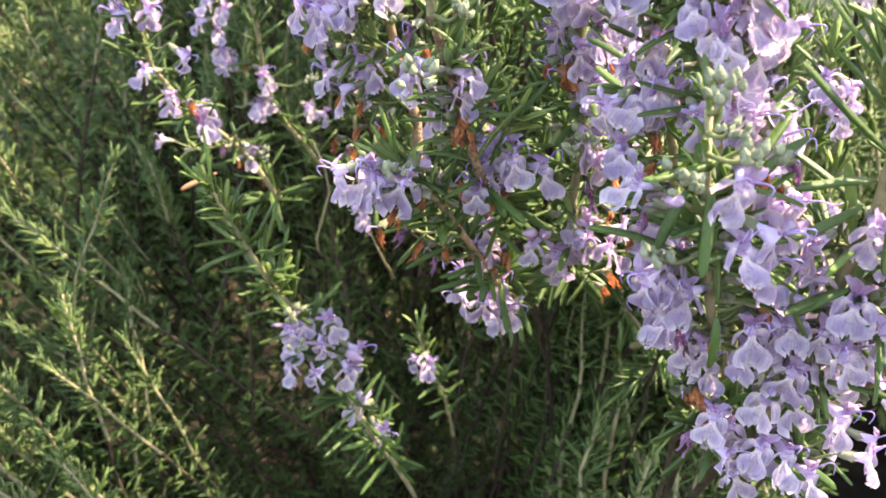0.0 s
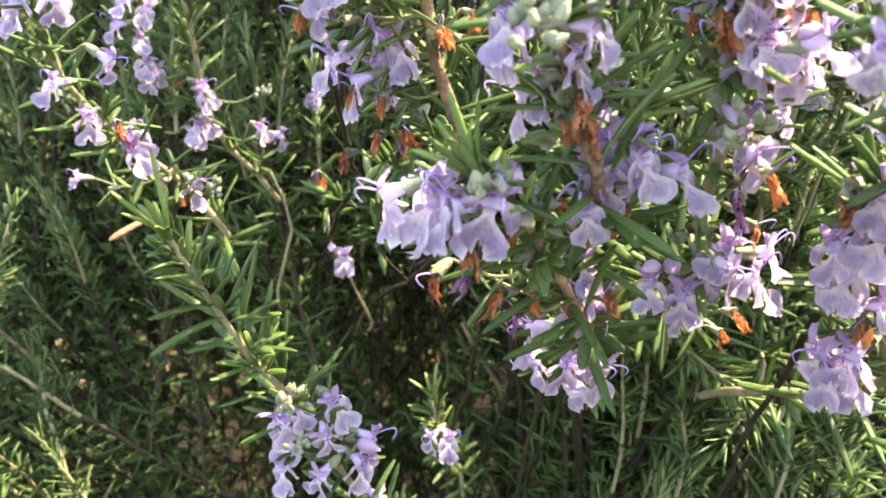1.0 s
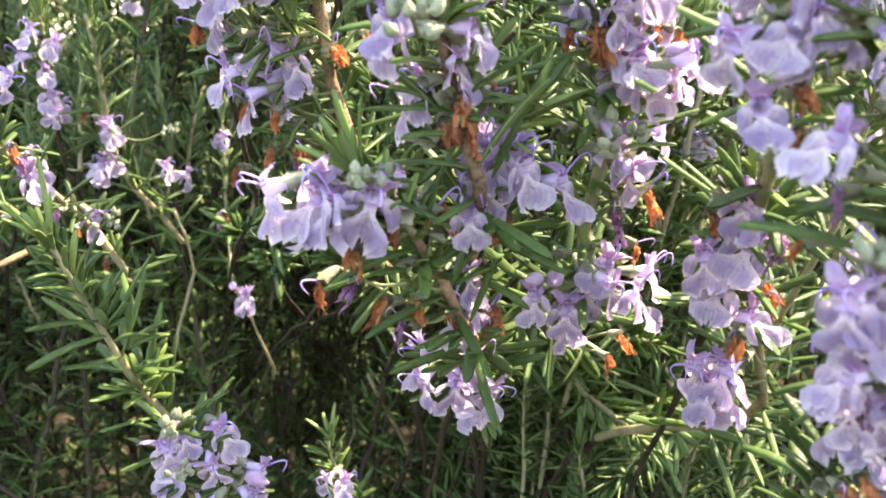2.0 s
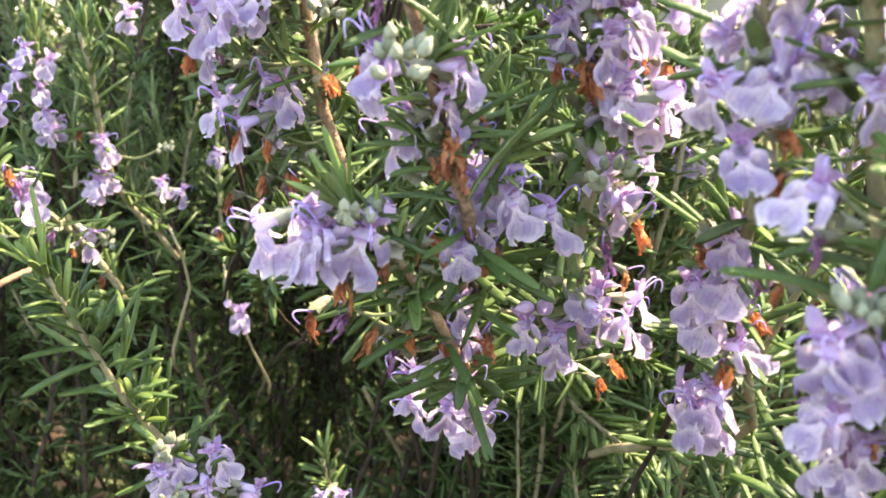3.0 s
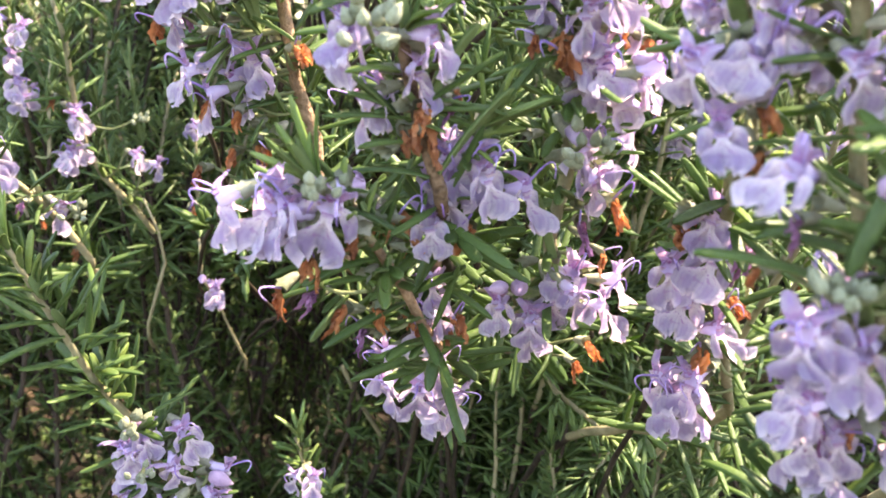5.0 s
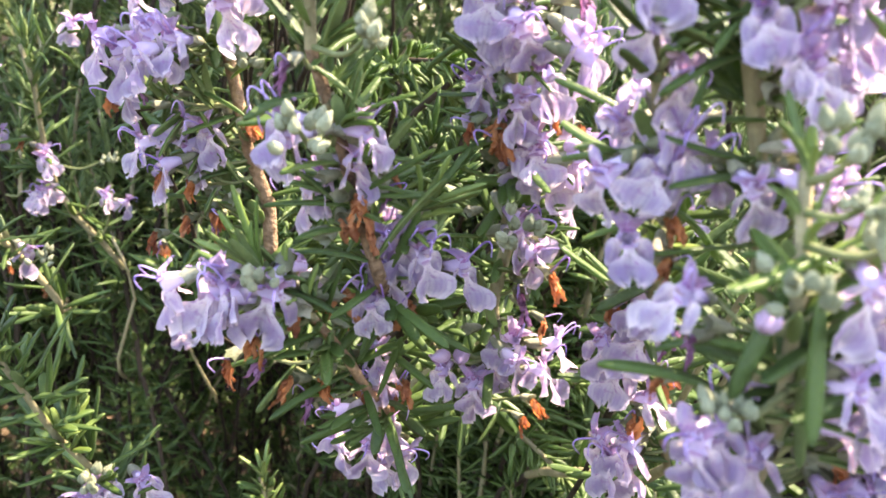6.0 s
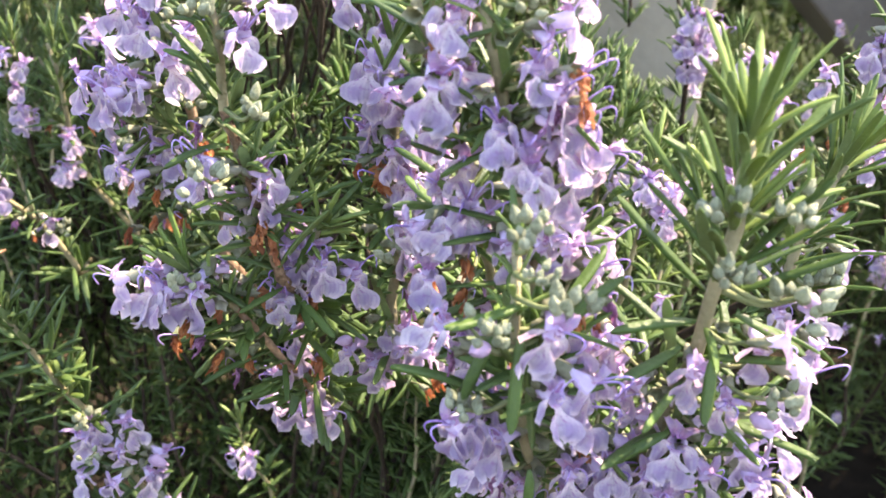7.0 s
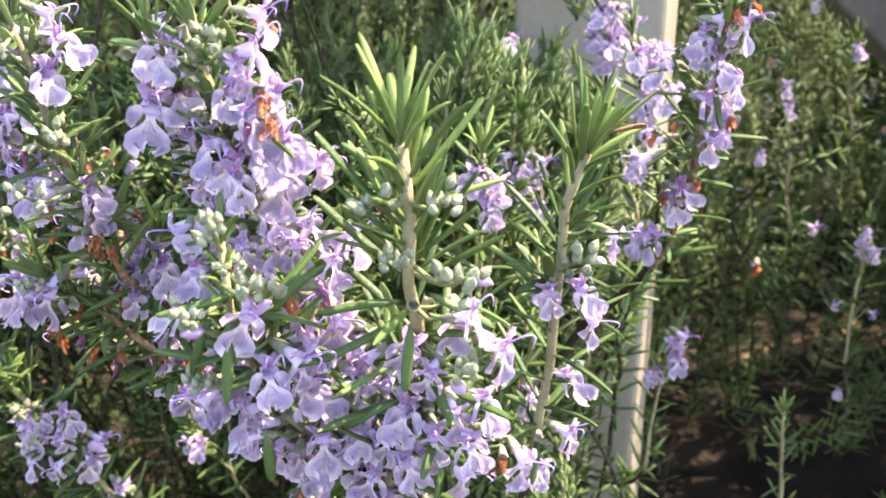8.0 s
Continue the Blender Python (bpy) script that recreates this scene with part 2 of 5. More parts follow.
# ---- flower shapes, in metres: +y points out of the mouth, +z up ----
MM = 0.001


def sheet(fn, nu, nv):
    """A curved petal: fn(u, v) gives a point in mm, u from the claw to the rim, v across."""
    verts = [Vector(fn(i / nu, 2 * j / nv - 1)) * MM for i in range(nu + 1) for j in range(nv + 1)]
    faces, slots = [], []
    for i in range(nu):
        for j in range(nv):
            a = i * (nv + 1) + j
            faces.append((a, a + 1, a + nv + 2, a + nv + 1))
            slots.append(((j / nv, i / nu), ((j + 1) / nv, i / nu), ((j + 1) / nv, (i + 1) / nu), (j / nv, (i + 1) / nu)))
    return verts, faces, slots


def petals(name, mat, *sheets):
    """Sheets joined into one mesh, with their own (across, along) map."""
    v, f, corners = merged(*sheets)
    me = mesh_of(name, v, f, (mat,))
    layer = me.uv_layers.new(name="petal")
    layer.data.foreach_set("uv", np.array(corners, dtype=np.float32).ravel())
    return me


def merged(*sets):
    verts, faces, slots = [], [], []
    for s in sets:
        o = len(verts)
        verts += s[0]
        faces += [tuple(k + o for k in f) for f in s[1]]
        slots += list(s[2]) if len(s) > 2 else [0] * len(s[1])
    return verts, faces, slots


def step01(a, b, x):
    x = min(1, max(0, (x - a) / (b - a)))
    return x * x * (3 - 2 * x)


def lower_lip_mesh(seed):
    """A spoon on a narrow claw, with a ridge down the middle and a ruffled rim, between two strap-shaped side lobes."""
    r = random.Random(seed)
    wide, drop, frill, ph, cup = r.uniform(3.1, 4.1), r.uniform(4.9, 6.2), r.uniform(0.35, 0.8), r.uniform(0, 6), r.uniform(0.8, 2.2)
    skew, curl, notch = r.uniform(-0.8, 0.8), r.uniform(-1.2, 1.0), r.uniform(0.2, 1.3)

    def middle(u, v):
        w = 0.8 + (wide - 0.8) * step01(0.20, 0.58, u)
        if u > 0.70:
            w *= math.sqrt(max(0.13, 1 - ((u - 0.70) / 0.315) ** 2))
        w *= 1 + 0.06 * math.sin(23 * u + ph) * step01(0.5, 0.8, u)
        fold = 1.0 * math.exp(-14 * v * v) * step01(0.1, 0.5, u)
        ruff = frill * (math.sin(11 * v + ph) + 0.6 * math.sin(23 * v + 2 * ph)) * u**4
        y = 7.6 + 2.7 * math.sin(u * 1.5) - (1.1 + curl) * u * u + cup * abs(v) ** 2.5 * step01(0.25, 0.75, u) - fold + ruff
        z = -0.9 - drop * u * (0.8 + 0.2 * u) + 0.7 * frill * math.cos(13 * v + ph) * u**4 + notch * math.exp(-16 * v * v) * u**4
        return (w * v + skew * u, y, z)

    def lobe(s):
        turn, far, curl2, lph = r.uniform(0.2, 1.3), r.uniform(1.7, 3.1), r.uniform(-0.8, 0.9), r.uniform(0, 6)

        def fn(u, v):
            w = 0.40 + 0.95 * math.sin(min(1, u * 1.06) * math.pi * 0.85)
            return (s * (1.0 + far * u * (1.2 - 0.35 * u)) + w * v * 0.75, 7.2 + 1.7 * u - 1.5 * turn * u * u - 0.6 * v * v + 0.7 * turn * s * v + curl2 * u * u * v + 0.25 * math.sin(8 * u + 5 * v + lph) * u, -0.1 - 3.4 * u * u - 0.5 * u + w * v * 0.6 * s)
        return fn

    return petals("lower_lip", PETAL, sheet(middle, 11, 14), sheet(lobe(1), 7, 4), sheet(lobe(-1), 7, 4))


def upper_lip_mesh(seed):
    r = random.Random(seed)
    tall, lean, split = r.uniform(2.9, 4.3), r.uniform(-2.4, 0.8), r.uniform(1.2, 2.7)

    def half(s):
        a, uph, ruff = r.uniform(0.6, 1.5), r.uniform(0, 6), r.uniform(0.15, 0.5)

        def fn(u, v):
            w = 0.55 + 0.95 * math.sin(min(1.0, u * 1.02) * math.pi * 0.78)
            return (s * (0.4 + split * a * u * u) + w * v, 6.8 + lean * u * u + 0.9 * v * v - 0.6 * s * v * u + ruff * math.sin(6 * v + uph) * u * u, 1.0 + tall * u - 1.4 * a * u * u + 0.2 * math.sin(6 * v))
        return fn

    return petals("upper_lip", PETAL_UP, sheet(half(1), 7, 6), sheet(half(-1), 7, 6))


def tube_mesh():
    pts = [Vector((0, y, z)) * MM for y, z in ((2.5, 0), (4.2, 0.1), (6.0, 0.25), (7.6, 0.1))]
    v, f = tube(pts, [0.8 * MM, 0.95 * MM, 1.3 * MM, 1.75 * MM], 10)
    return mesh_of("flower", v, f[:-1], (PETAL_PALE,))


def calyx_mesh(seed, droop=0.0):
    r = random.Random(seed)
    verts, faces = [], []
    rows = ((0, 0.45), (0.6, 0.85), (1.6, 1.15), (2.8, 1.3), (3.9, 1.7))
    n = 12
    for i, (y, rad) in enumerate(rows):
        for k in range(n):
            a = 2 * math.pi * k / n
            rr = rad * (1 + 0.07 * (-1) ** k)
            yy = y + (0.9 * (1 if k % 4 == 0 else -0.3) if i == len(rows) - 1 else 0)
            verts.append(Vector((rr * math.cos(a), yy, rr * 0.85 * math.sin(a) - droop * y * 0.1)) * MM)
    for i in range(len(rows) - 1):
        for k in range(n):
            faces.append((i * n + k, i * n + (k + 1) % n, (i + 1) * n + (k + 1) % n, (i + 1) * n + k))
    faces.append(tuple(reversed(range(n))))
    return mesh_of("calyx", verts, faces, (CALYX,))


def stamens_mesh(seed):
    r = random.Random(seed)
    sets = []
    for s in (seed % 2 * 2 - 1,):
        reach = r.uniform(6.0, 8.8)
        line = []
        for k in range(9):
            t = k / 8
            line.append(Vector((s * (0.6 + 1.3 * t) + (0.8 * t * t if s == 0 else 0), 7.2 + reach * math.sin(t * 1.9) * 0.55, 1.0 + reach * 0.5 * math.sin(t * 2.5) - 1.5 * t * t)) * MM)
        sets.append(tube(line, [0.21 * MM - 0.10 * MM * k / 8 for k in range(9)], 6))
    return mesh_of("stamen", *merged(*sets)[:2], (FILAMENT,))


def withered_mesh(seed):
    r = random.Random(seed)
    sets = []
    for q in range(5):
        o = Vector((r.uniform(-0.8, 0.8), r.uniform(3.4, 4.6), r.uniform(-0.4, 0.6)))
        way = Vector((r.uniform(-0.35, 0.35), r.uniform(0.15, 0.6), r.uniform(-1.2, -0.7)))
        side = way.orthogonal().normalized()
        long, w0, ph = r.uniform(2.8, 6.0), r.uniform(0.4, 0.85), r.uniform(0, 6)

        def fn(u, v, o=o, way=way, side=side, long=long, w0=w0, ph=ph):
            w = w0 * math.sin(0.35 + 2.6 * u)
            c = way.cross(side)
            a = v * (1.5 + math.sin(ph))
            return o + way * (long * u) + side * (w * math.sin(a) + 0.30 * math.sin(7 * u + ph) + 0.16 * math.sin(21 * u + 5 * v)) + c * (w * (1 - math.cos(a)) + 0.32 * math.cos(6 * u + 2 * v + ph) + 0.2 * math.sin(17 * u + 7 * v + ph))

        sets.append(sheet(fn, 10, 6))
    return mesh_of("withered_flower", *merged(*sets)[:2], (SPENT if seed >= 7 else RUST,))


def bud_mesh(seed, long, wide, mat):
    r = random.Random(seed)
    verts, faces = [], []
    n, rows = 10, 7
    for i in range(rows + 1):
        t = i / rows
        rad = wide * math.sin(math.pi * (0.12 + 0.86 * t) ** 0.85) + 0.06
        for k in range(n):
            a = 2 * math.pi * k / n
            crease = 1 - 0.30 * (abs(math.cos(a)) ** 6) * step01(0.2, 0.9, t)
            verts.append(Vector((rad * crease * math.cos(a), long * t, rad * math.sin(a) * 0.9 - 0.25 * t * t)) * MM)
    for i in range(rows):
        for k in range(n):
            faces.append((i * n + k, i * n + (k + 1) % n, (i + 1) * n + (k + 1) % n, (i + 1) * n + k))
    faces += [tuple(reversed(range(n))), tuple(rows * n + k for k in range(n))]
    return mesh_of("bud", verts, faces, (mat,))


LOWER = [lower_lip_mesh(s) for s in range(14)]
UPPER = [upper_lip_mesh(s) for s in range(10)]
STAMENS = [stamens_mesh(s) for s in range(8)]
CALYXES = [calyx_mesh(s) for s in range(3)]
TUBE = tube_mesh()
WITHERED = [withered_mesh(s) for s in range(10)]
BUDS = [bud_mesh(s, r_, w_, BUD_FUR) for s, (r_, w_) in enumerate(((2.3, 0.84), (1.9, 0.78), (2.7, 0.90)))]
PINK = [bud_mesh(9, 4.6, 1.5, BUD_PINK), bud_mesh(10, 3.8, 1.3, BUD_PINK)]

rng = random.Random(7)


# ---- a branch: woody foot in the ground, leaves in crossed pairs, leafy tip ----
LOOSE = {}


def branch(points, radius, leaf_from=0.5, leaf=0.0135, step=0.0062, tuft=0.28, tint="pale", detail=True, label="", young=0.8, bare=False, crown=9, group="branches of the rosemary bush", into=""):
    """With into, the branch goes into that heap of uncounted foliage instead of being a thing."""
    base = Vector(points[0])
    thing = None
    if not into:
        thing = tagged(new("rosemary_branch"), label or "leafy rosemary branch with narrow dark green leaves", "rosemary branch", group)
        thing.location = base
    line = [p - base for p in smooth_path(points)]
    # even steps along the line
    seg = [0.0]
    for a, b in zip(line, line[1:]):
        seg.append(seg[-1] + (b - a).length)
    total = seg[-1]

    def on(s):
        s = min(max(s, 0), total)
        i = max(k for k in range(len(seg)) if seg[k] <= s + 1e-9)
        i = min(i, len(seg) - 2)
        t = (s - seg[i]) / max(1e-9, seg[i + 1] - seg[i])
        return line[i].lerp(line[i + 1], t), (line[i + 1] - line[i]).normalized()

    count = max(14, int(total / 0.012))
    samples = [on(total * k / count)[0] + Vector((rng.gauss(0, 1), rng.gauss(0, 1), 0)) * (0.0006 if 0 < k else 0) for k in range(count + 1)]
    radii = [radius * (0.95 + 0.35 * math.sin(math.pi * k / count) - 0.35 * (k / count)) * rng.uniform(0.9, 1.12) for k in range(count + 1)]
    radii = [q * (0.40 + 0.60 * step01(leaf_from - 0.3, leaf_from, k / count)) for k, q in enumerate(radii)]
    v, f = tube(samples, radii, 9 if detail else 6, 0.10, rng)
    sides = 9 if detail else 6
    # lower stretches take the near-black stem colour with the bush's shade painted in
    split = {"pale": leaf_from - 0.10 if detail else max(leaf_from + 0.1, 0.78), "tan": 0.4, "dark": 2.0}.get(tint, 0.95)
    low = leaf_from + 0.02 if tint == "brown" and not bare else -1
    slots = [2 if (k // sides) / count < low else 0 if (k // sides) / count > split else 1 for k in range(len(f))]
    if thing:
        part("stem", mesh_of("stem", v, f, (STEM_PALE, STEM_BROWN if tint == "brown" else STEM_SHADED, STEM_SHADED), slots), thing)
    poses, node, s = [], 0, total * leaf_from
    start_ang = rng.uniform(0, 6.28)
    while s < total and not bare:
        p, t = on(s)
        left = (total - s)
        a0 = start_ang + (node % 2) * math.pi / 2 + rng.uniform(-0.25, 0.25)
        side = t.orthogonal().normalized()
        grow = min(1.0, 0.45 + left / 0.045)
        for k in range(2):
            d = side.copy()
            d.rotate(Matrix.Rotation(a0 + k * math.pi, 3, t))
            out = radians(rng.uniform(48, 78) if left > 0.03 else 14 + left / 0.03 * 45 + rng.uniform(-6, 8))
            way = t * math.cos(out) + d * math.sin(out)
            long = leaf * rng.uniform(0.75, 1.25) * grow
            poses.append((leaf_pose(p + d * radius * 0.5, way, t, long, min(rng.uniform(0.0013, 0.0019) if detail else rng.uniform(0.0017, 0.0025), 0.22 * long)), left < 0.012))
            if rng.random() < tuft:
                for _ in range(rng.randint(2, 4)):
                    out2 = out * rng.uniform(0.4, 1.0)
                    e = d.copy()
                    e.rotate(Matrix.Rotation(rng.uniform(-0.9, 0.9), 3, t))
                    w2 = t * math.cos(out2) + e * math.sin(out2)
                    poses.append((leaf_pose(p + d * (radius * 0.5 + 0.0012), w2, t, long * rng.uniform(0.35, 0.75), rng.uniform(0.0017, 0.0024)), False))
        node += 1
        s += step * rng.uniform(0.8, 1.2) * (1.0 if left > 0.028 else 0.45)
    p, t = on(total)
    for k in range(0 if bare else crown):
        d = t.orthogonal().normalized()
        d.rotate(Matrix.Rotation(k * 2.4, 3, t))
        poses.append((leaf_pose(p, t + d * (0.05 + 0.55 * k / crown) * rng.uniform(0.8, 1.2), d * -1, leaf * (0.5 + 0.6 * k / crown) * rng.uniform(0.85, 1.15), 0.0013), True))
    if into:
        heap = LOOSE.setdefault(into, ([], []))
        heap[0].append(([q + base for q in v], f, slots))
        heap[1].extend(Matrix.Translation(base) @ m for m, _ in poses)
    elif bare:
        pass
    elif detail:
        for m, fresh in poses:
            part("leaf", rng.choice(YOUNG if fresh and rng.random() < young else LEAVES), thing, m)
    else:
        tagged(part("leaves", joined_leaves("leaves", [m for m, _ in poses]), thing), kind="stuff")
    return thing, line, radius, detail


def stalk(thing, line, radius, at, r):
    """A short stalk from the nearest stretch of stem to a bloom."""
    best = min(range(len(line)), key=lambda k: (line[k] - at).length + 0.15 * max(0, (line[k] - at).z))
    a = line[max(0, best - 1)]
    mid = a.lerp(at, 0.55) + Vector((0, 0, -0.15 * (at - a).length))
    pts = smooth_path([a, mid, at], 4)
    v, f = tube(pts, [r * 1.3 - r * 0.5 * k / (len(pts) - 1) for k in range(len(pts))], 6)
    return mesh_of("stalk", v, f, (STALK,)), a


def blooms(what, rows, thick=0.0):
    """Open flowers, withered flowers and buds at their places on a branch; turn is the way they face, 0 towards -y."""
    thing, line, radius, detail = what
    base = thing.location
    rows = list(rows)
    for kind, x, y, z, turn, size in rows[:]:
        if kind == "o" and rng.random() < thick:
            rows.append(("o", x + rng.uniform(-0.005, 0.005), y + rng.uniform(0.001, 0.006), z + rng.uniform(-0.005, 0.005), turn + rng.uniform(-60, 60), size))
    for kind, x, y, z, turn, size in rows[:]:
        if kind == "w" and rng.random() < 0.55:
            rows.append(("w", x + rng.uniform(-0.006, 0.006), y + rng.uniform(0.0, 0.006), z + rng.uniform(-0.006, 0.004), turn + rng.uniform(-60, 60), size * rng.uniform(0.7, 0.95)))
    for kind, x, y, z, turn, size in rows:
        at = Vector((x, y, z)) - base
        size *= (0.74 if kind == "w" else 0.82) * rng.uniform(0.9, 1.13)
        near = min(line, key=lambda q: (q - at).length)
        out = Vector((at.x - near.x, at.y - near.y, 0))
        out = out.normalized() * min(1.0, out.length / 0.004) if out.length > 1e-6 else out
        way = out * 1.2 + Vector((math.sin(radians(turn)), -math.cos(radians(turn)), 0)) * 0.8
        yaw = math.degrees(math.atan2(-way.x, way.y)) + rng.uniform(-28, 28)
        tip = pose(0, 0, 0, rng.uniform(-38, 14), rng.uniform(-26, 26), yaw)
        m3 = tip.to_3x3()
        mid = Vector((0, 0.0085, -0.0030)) if kind == "o" else Vector((0, 0.0050, -0.0018)) if kind == "w" else Vector((0, 0.002, 0))
        foot = at - m3 @ mid * size
        m = Matrix.Translation(foot) @ tip @ Matrix.Diagonal((size, size, size, 1))
        if kind in "ow":
            st, a = stalk(thing, line, radius, foot, 0.00034)
            if kind == "o":
                f = part("flower", TUBE, thing, m, "pale lilac two-lipped flower")
                part("lower_lip", rng.choice(LOWER), f)
                part("upper_lip", rng.choice(UPPER), f)
                if rng.random() < 0.8:
                    part("stamen", rng.choice(STAMENS[0::2]), f)
                if rng.random() < 0.35:
                    part("stamen", rng.choice(STAMENS[1::2]), f)
                part("calyx", rng.choice(CALYXES), f)
            else:
                look_no = rng.randrange(10)
                f = part("withered_flower", WITHERED[look_no], thing, m, "shrivelled dull violet flower" if look_no >= 7 else "shrivelled rust-orange flower")
                part("calyx", rng.choice(CALYXES), f)
                if rng.random() < 0.5:
                    part("stamen", rng.choice(STAMENS), f, Matrix.Translation((0, -0.0032, -0.0008)))
            part("stalk", st, f, m.inverted())
            reach = (foot - a).length
            if reach > 0.011:
                for k in range(1, int(reach / 0.004)):
                    u = k * 0.004 / reach
                    q = a.lerp(foot, u) - Vector((0, 0, 0.6 * u * (1 - u) * reach))
                    for turn_by in (0.0, math.pi):
                        side = (foot - a).orthogonal().normalized()
                        side.rotate(Matrix.Rotation(k * 1.57 + turn_by, 3, (foot - a).normalized()))
                        part("leaf", rng.choice(LEAVES), thing, leaf_pose(q, side + (foot - a).normalized() * 0.5, foot - a, rng.uniform(0.006, 0.012), rng.uniform(0.0014, 0.0020)))
            if detail and rng.random() < 0.55:
                # an empty calyx left by a fallen flower
                q = a.lerp(foot, 0.6) + Vector((rng.uniform(-1, 1), rng.uniform(-1, 0.5), rng.uniform(-1, 1))) * 0.0028
                big = rng.uniform(0.6, 0.85)
                part("calyx", rng.choice(CALYXES), thing, leaf_pose(q, (q - a) + Vector((0, -0.001, -0.001)), Vector((0, 0, 1)), big, big), "empty sage-green calyx")
            if detail:
                for _ in range(rng.randint(1, 2)):
                    q = a.lerp(foot, rng.uniform(0.2, 0.7))
                    w = Vector((rng.uniform(-1, 1), rng.uniform(-0.45, 0.8), rng.uniform(-0.4, 0.9)))
                    part("leaf", rng.choice(LEAVES), thing, leaf_pose(q, w, Vector((0, 0, 1)), rng.uniform(0.006, 0.015), rng.uniform(0.0015, 0.0022)))
        elif kind == "p":
            f = part("pink_bud", rng.choice(PINK), thing, m, "swollen pinkish flower bud")
            part("stalk", stalk(thing, line, radius, foot, 0.0005)[0], f, m.inverted())
        else:
            at += Vector((0, -0.004, 0.0005)) if detail else Vector()
            size *= 1.04
            up = (m3 @ Vector((0, 0.35, 0)) + Vector((0, 0, 1))).normalized()
            for k in range(10):
                d = Vector((rng.gauss(0, 1), rng.gauss(0, 1), rng.gauss(0, 0.6))).normalized() * (0.15 if k == 0 else rng.uniform(0.5, 1.0))
                way = up + d * 1.1
                q = leaf_pose(at + (d * 0.0027 - up * 0.0012 + way * 0.0004) * size, way, d, size, size)
                f = part("bud", rng.choice(BUDS), thing, q, "furry grey-green flower bud" if k == 0 else "")
                if k == 0:
                    part("stalk", stalk(thing, line, radius, at, 0.00038)[0], f, q.inverted())


def fresh_tuft(what, at, way, count, long, meshes=YOUNG):
    """A whorl of young yellow-green leaves on a branch."""
    thing = what[0]
    way = Vector(way).normalized()
    at = Vector(at) - thing.location
    near = min(what[1], key=lambda q: (q - at).length)
    for k in range(count):
        d = way.orthogonal().normalized()
        d.rotate(Matrix.Rotation(k * 2.4 + rng.uniform(-0.3, 0.3), 3, way))
        out = 0.15 + 1.1 * k / count
        part("leaf", rng.choice(meshes), thing, leaf_pose(near + d * 0.0012 + way * (0.004 * (1 - k / count)), way + d * out, d * -1, long * rng.uniform(0.6, 1.1), rng.uniform(0.0014, 0.0020)))


def side_leaf(what, at, tip, width=0.0019):
    """One long narrow leaf that stands off from a branch, with its stalk."""
    thing = what[0]
    at, tip = Vector(at) - thing.location, Vector(tip) - thing.location
    leaf = part("leaf", rng.choice(LEAVES), thing, leaf_pose(at, tip - at, Vector((0, -0.4, 1)), (tip - at).length, width))
    part("stalk", stalk(thing, what[1], what[2], at, 0.0004)[0], leaf, leaf.matrix_basis.inverted())


def dry_leaf(what, at, tip, width=0.0016):
    """One brown dead leaf that clings to a branch, with its stalk from the nearest stretch of stem."""
    thing = what[0]
    at, tip = Vector(at) - thing.location, Vector(tip) - thing.location
    leaf = part("dry_leaf", rng.choice(DRY), thing, leaf_pose(at, tip - at, Vector((0, 0, 1)), (tip - at).length, width), "brown dead leaf")
    part("stalk", stalk(thing, what[1], what[2], at, 0.0003)[0], leaf, leaf.matrix_basis.inverted())


# ---- ground, post and rail ----
def ground_sheet():
    n = 120
    verts, faces = [], []
    for j in range(n + 1):
        for i in range(n + 1):
            u, v = i / n * 2 - 1, j / n * 2 - 1
            x, y = math.copysign(abs(u) ** 4 * 400 + abs(u) * 1.6, u), math.copysign(abs(v) ** 4 * 400 + abs(v) * 1.6, v) + 0.6
            z = GROUND + 0.018 * noise.noise((x * 7, y * 7, 0)) + 0.008 * noise.noise((x * 30, y * 30, 3)) if abs(x) < 4 and abs(y) < 4 else GROUND
            verts.append((x, y, z))
    for j in range(n):
        for i in range(n):
            a = j * (n + 1) + i
            faces.append((a, a + 1, a + n + 2, a + n + 1))
    return mesh_of("ground", verts, faces, (SOIL,))


tagged(new("ground", ground_sheet()), "dark garden soil strewn with dry mulch", "ground", kind="structure")


def rounded_bar(name, w, d, h, mat, bevel):
    bm = bmesh.new()
    bmesh.ops.create_cube(bm, size=1.0)
    bmesh.ops.scale(bm, vec=(w, d, h), verts=bm.verts)
    bmesh.ops.bevel(bm, geom=bm.edges[:], offset=bevel, segments=3, affect="EDGES", profile=0.6)
    me = bpy.data.meshes.new(name)
    bm.to_mesh(me)
    bm.free()
    me.materials.append(mat)
    return me


post = tagged(new("garden_post"), "weathered off-white painted square post set in soil", "post")
post.location = (0.176, 0.470, GROUND)
post.rotation_euler = (0, 0, radians(-22))
part("shaft", rounded_bar("shaft", 0.075, 0.066, 0.72, POST_PAINT, 0.004), post, pose(0, 0, 0.345))

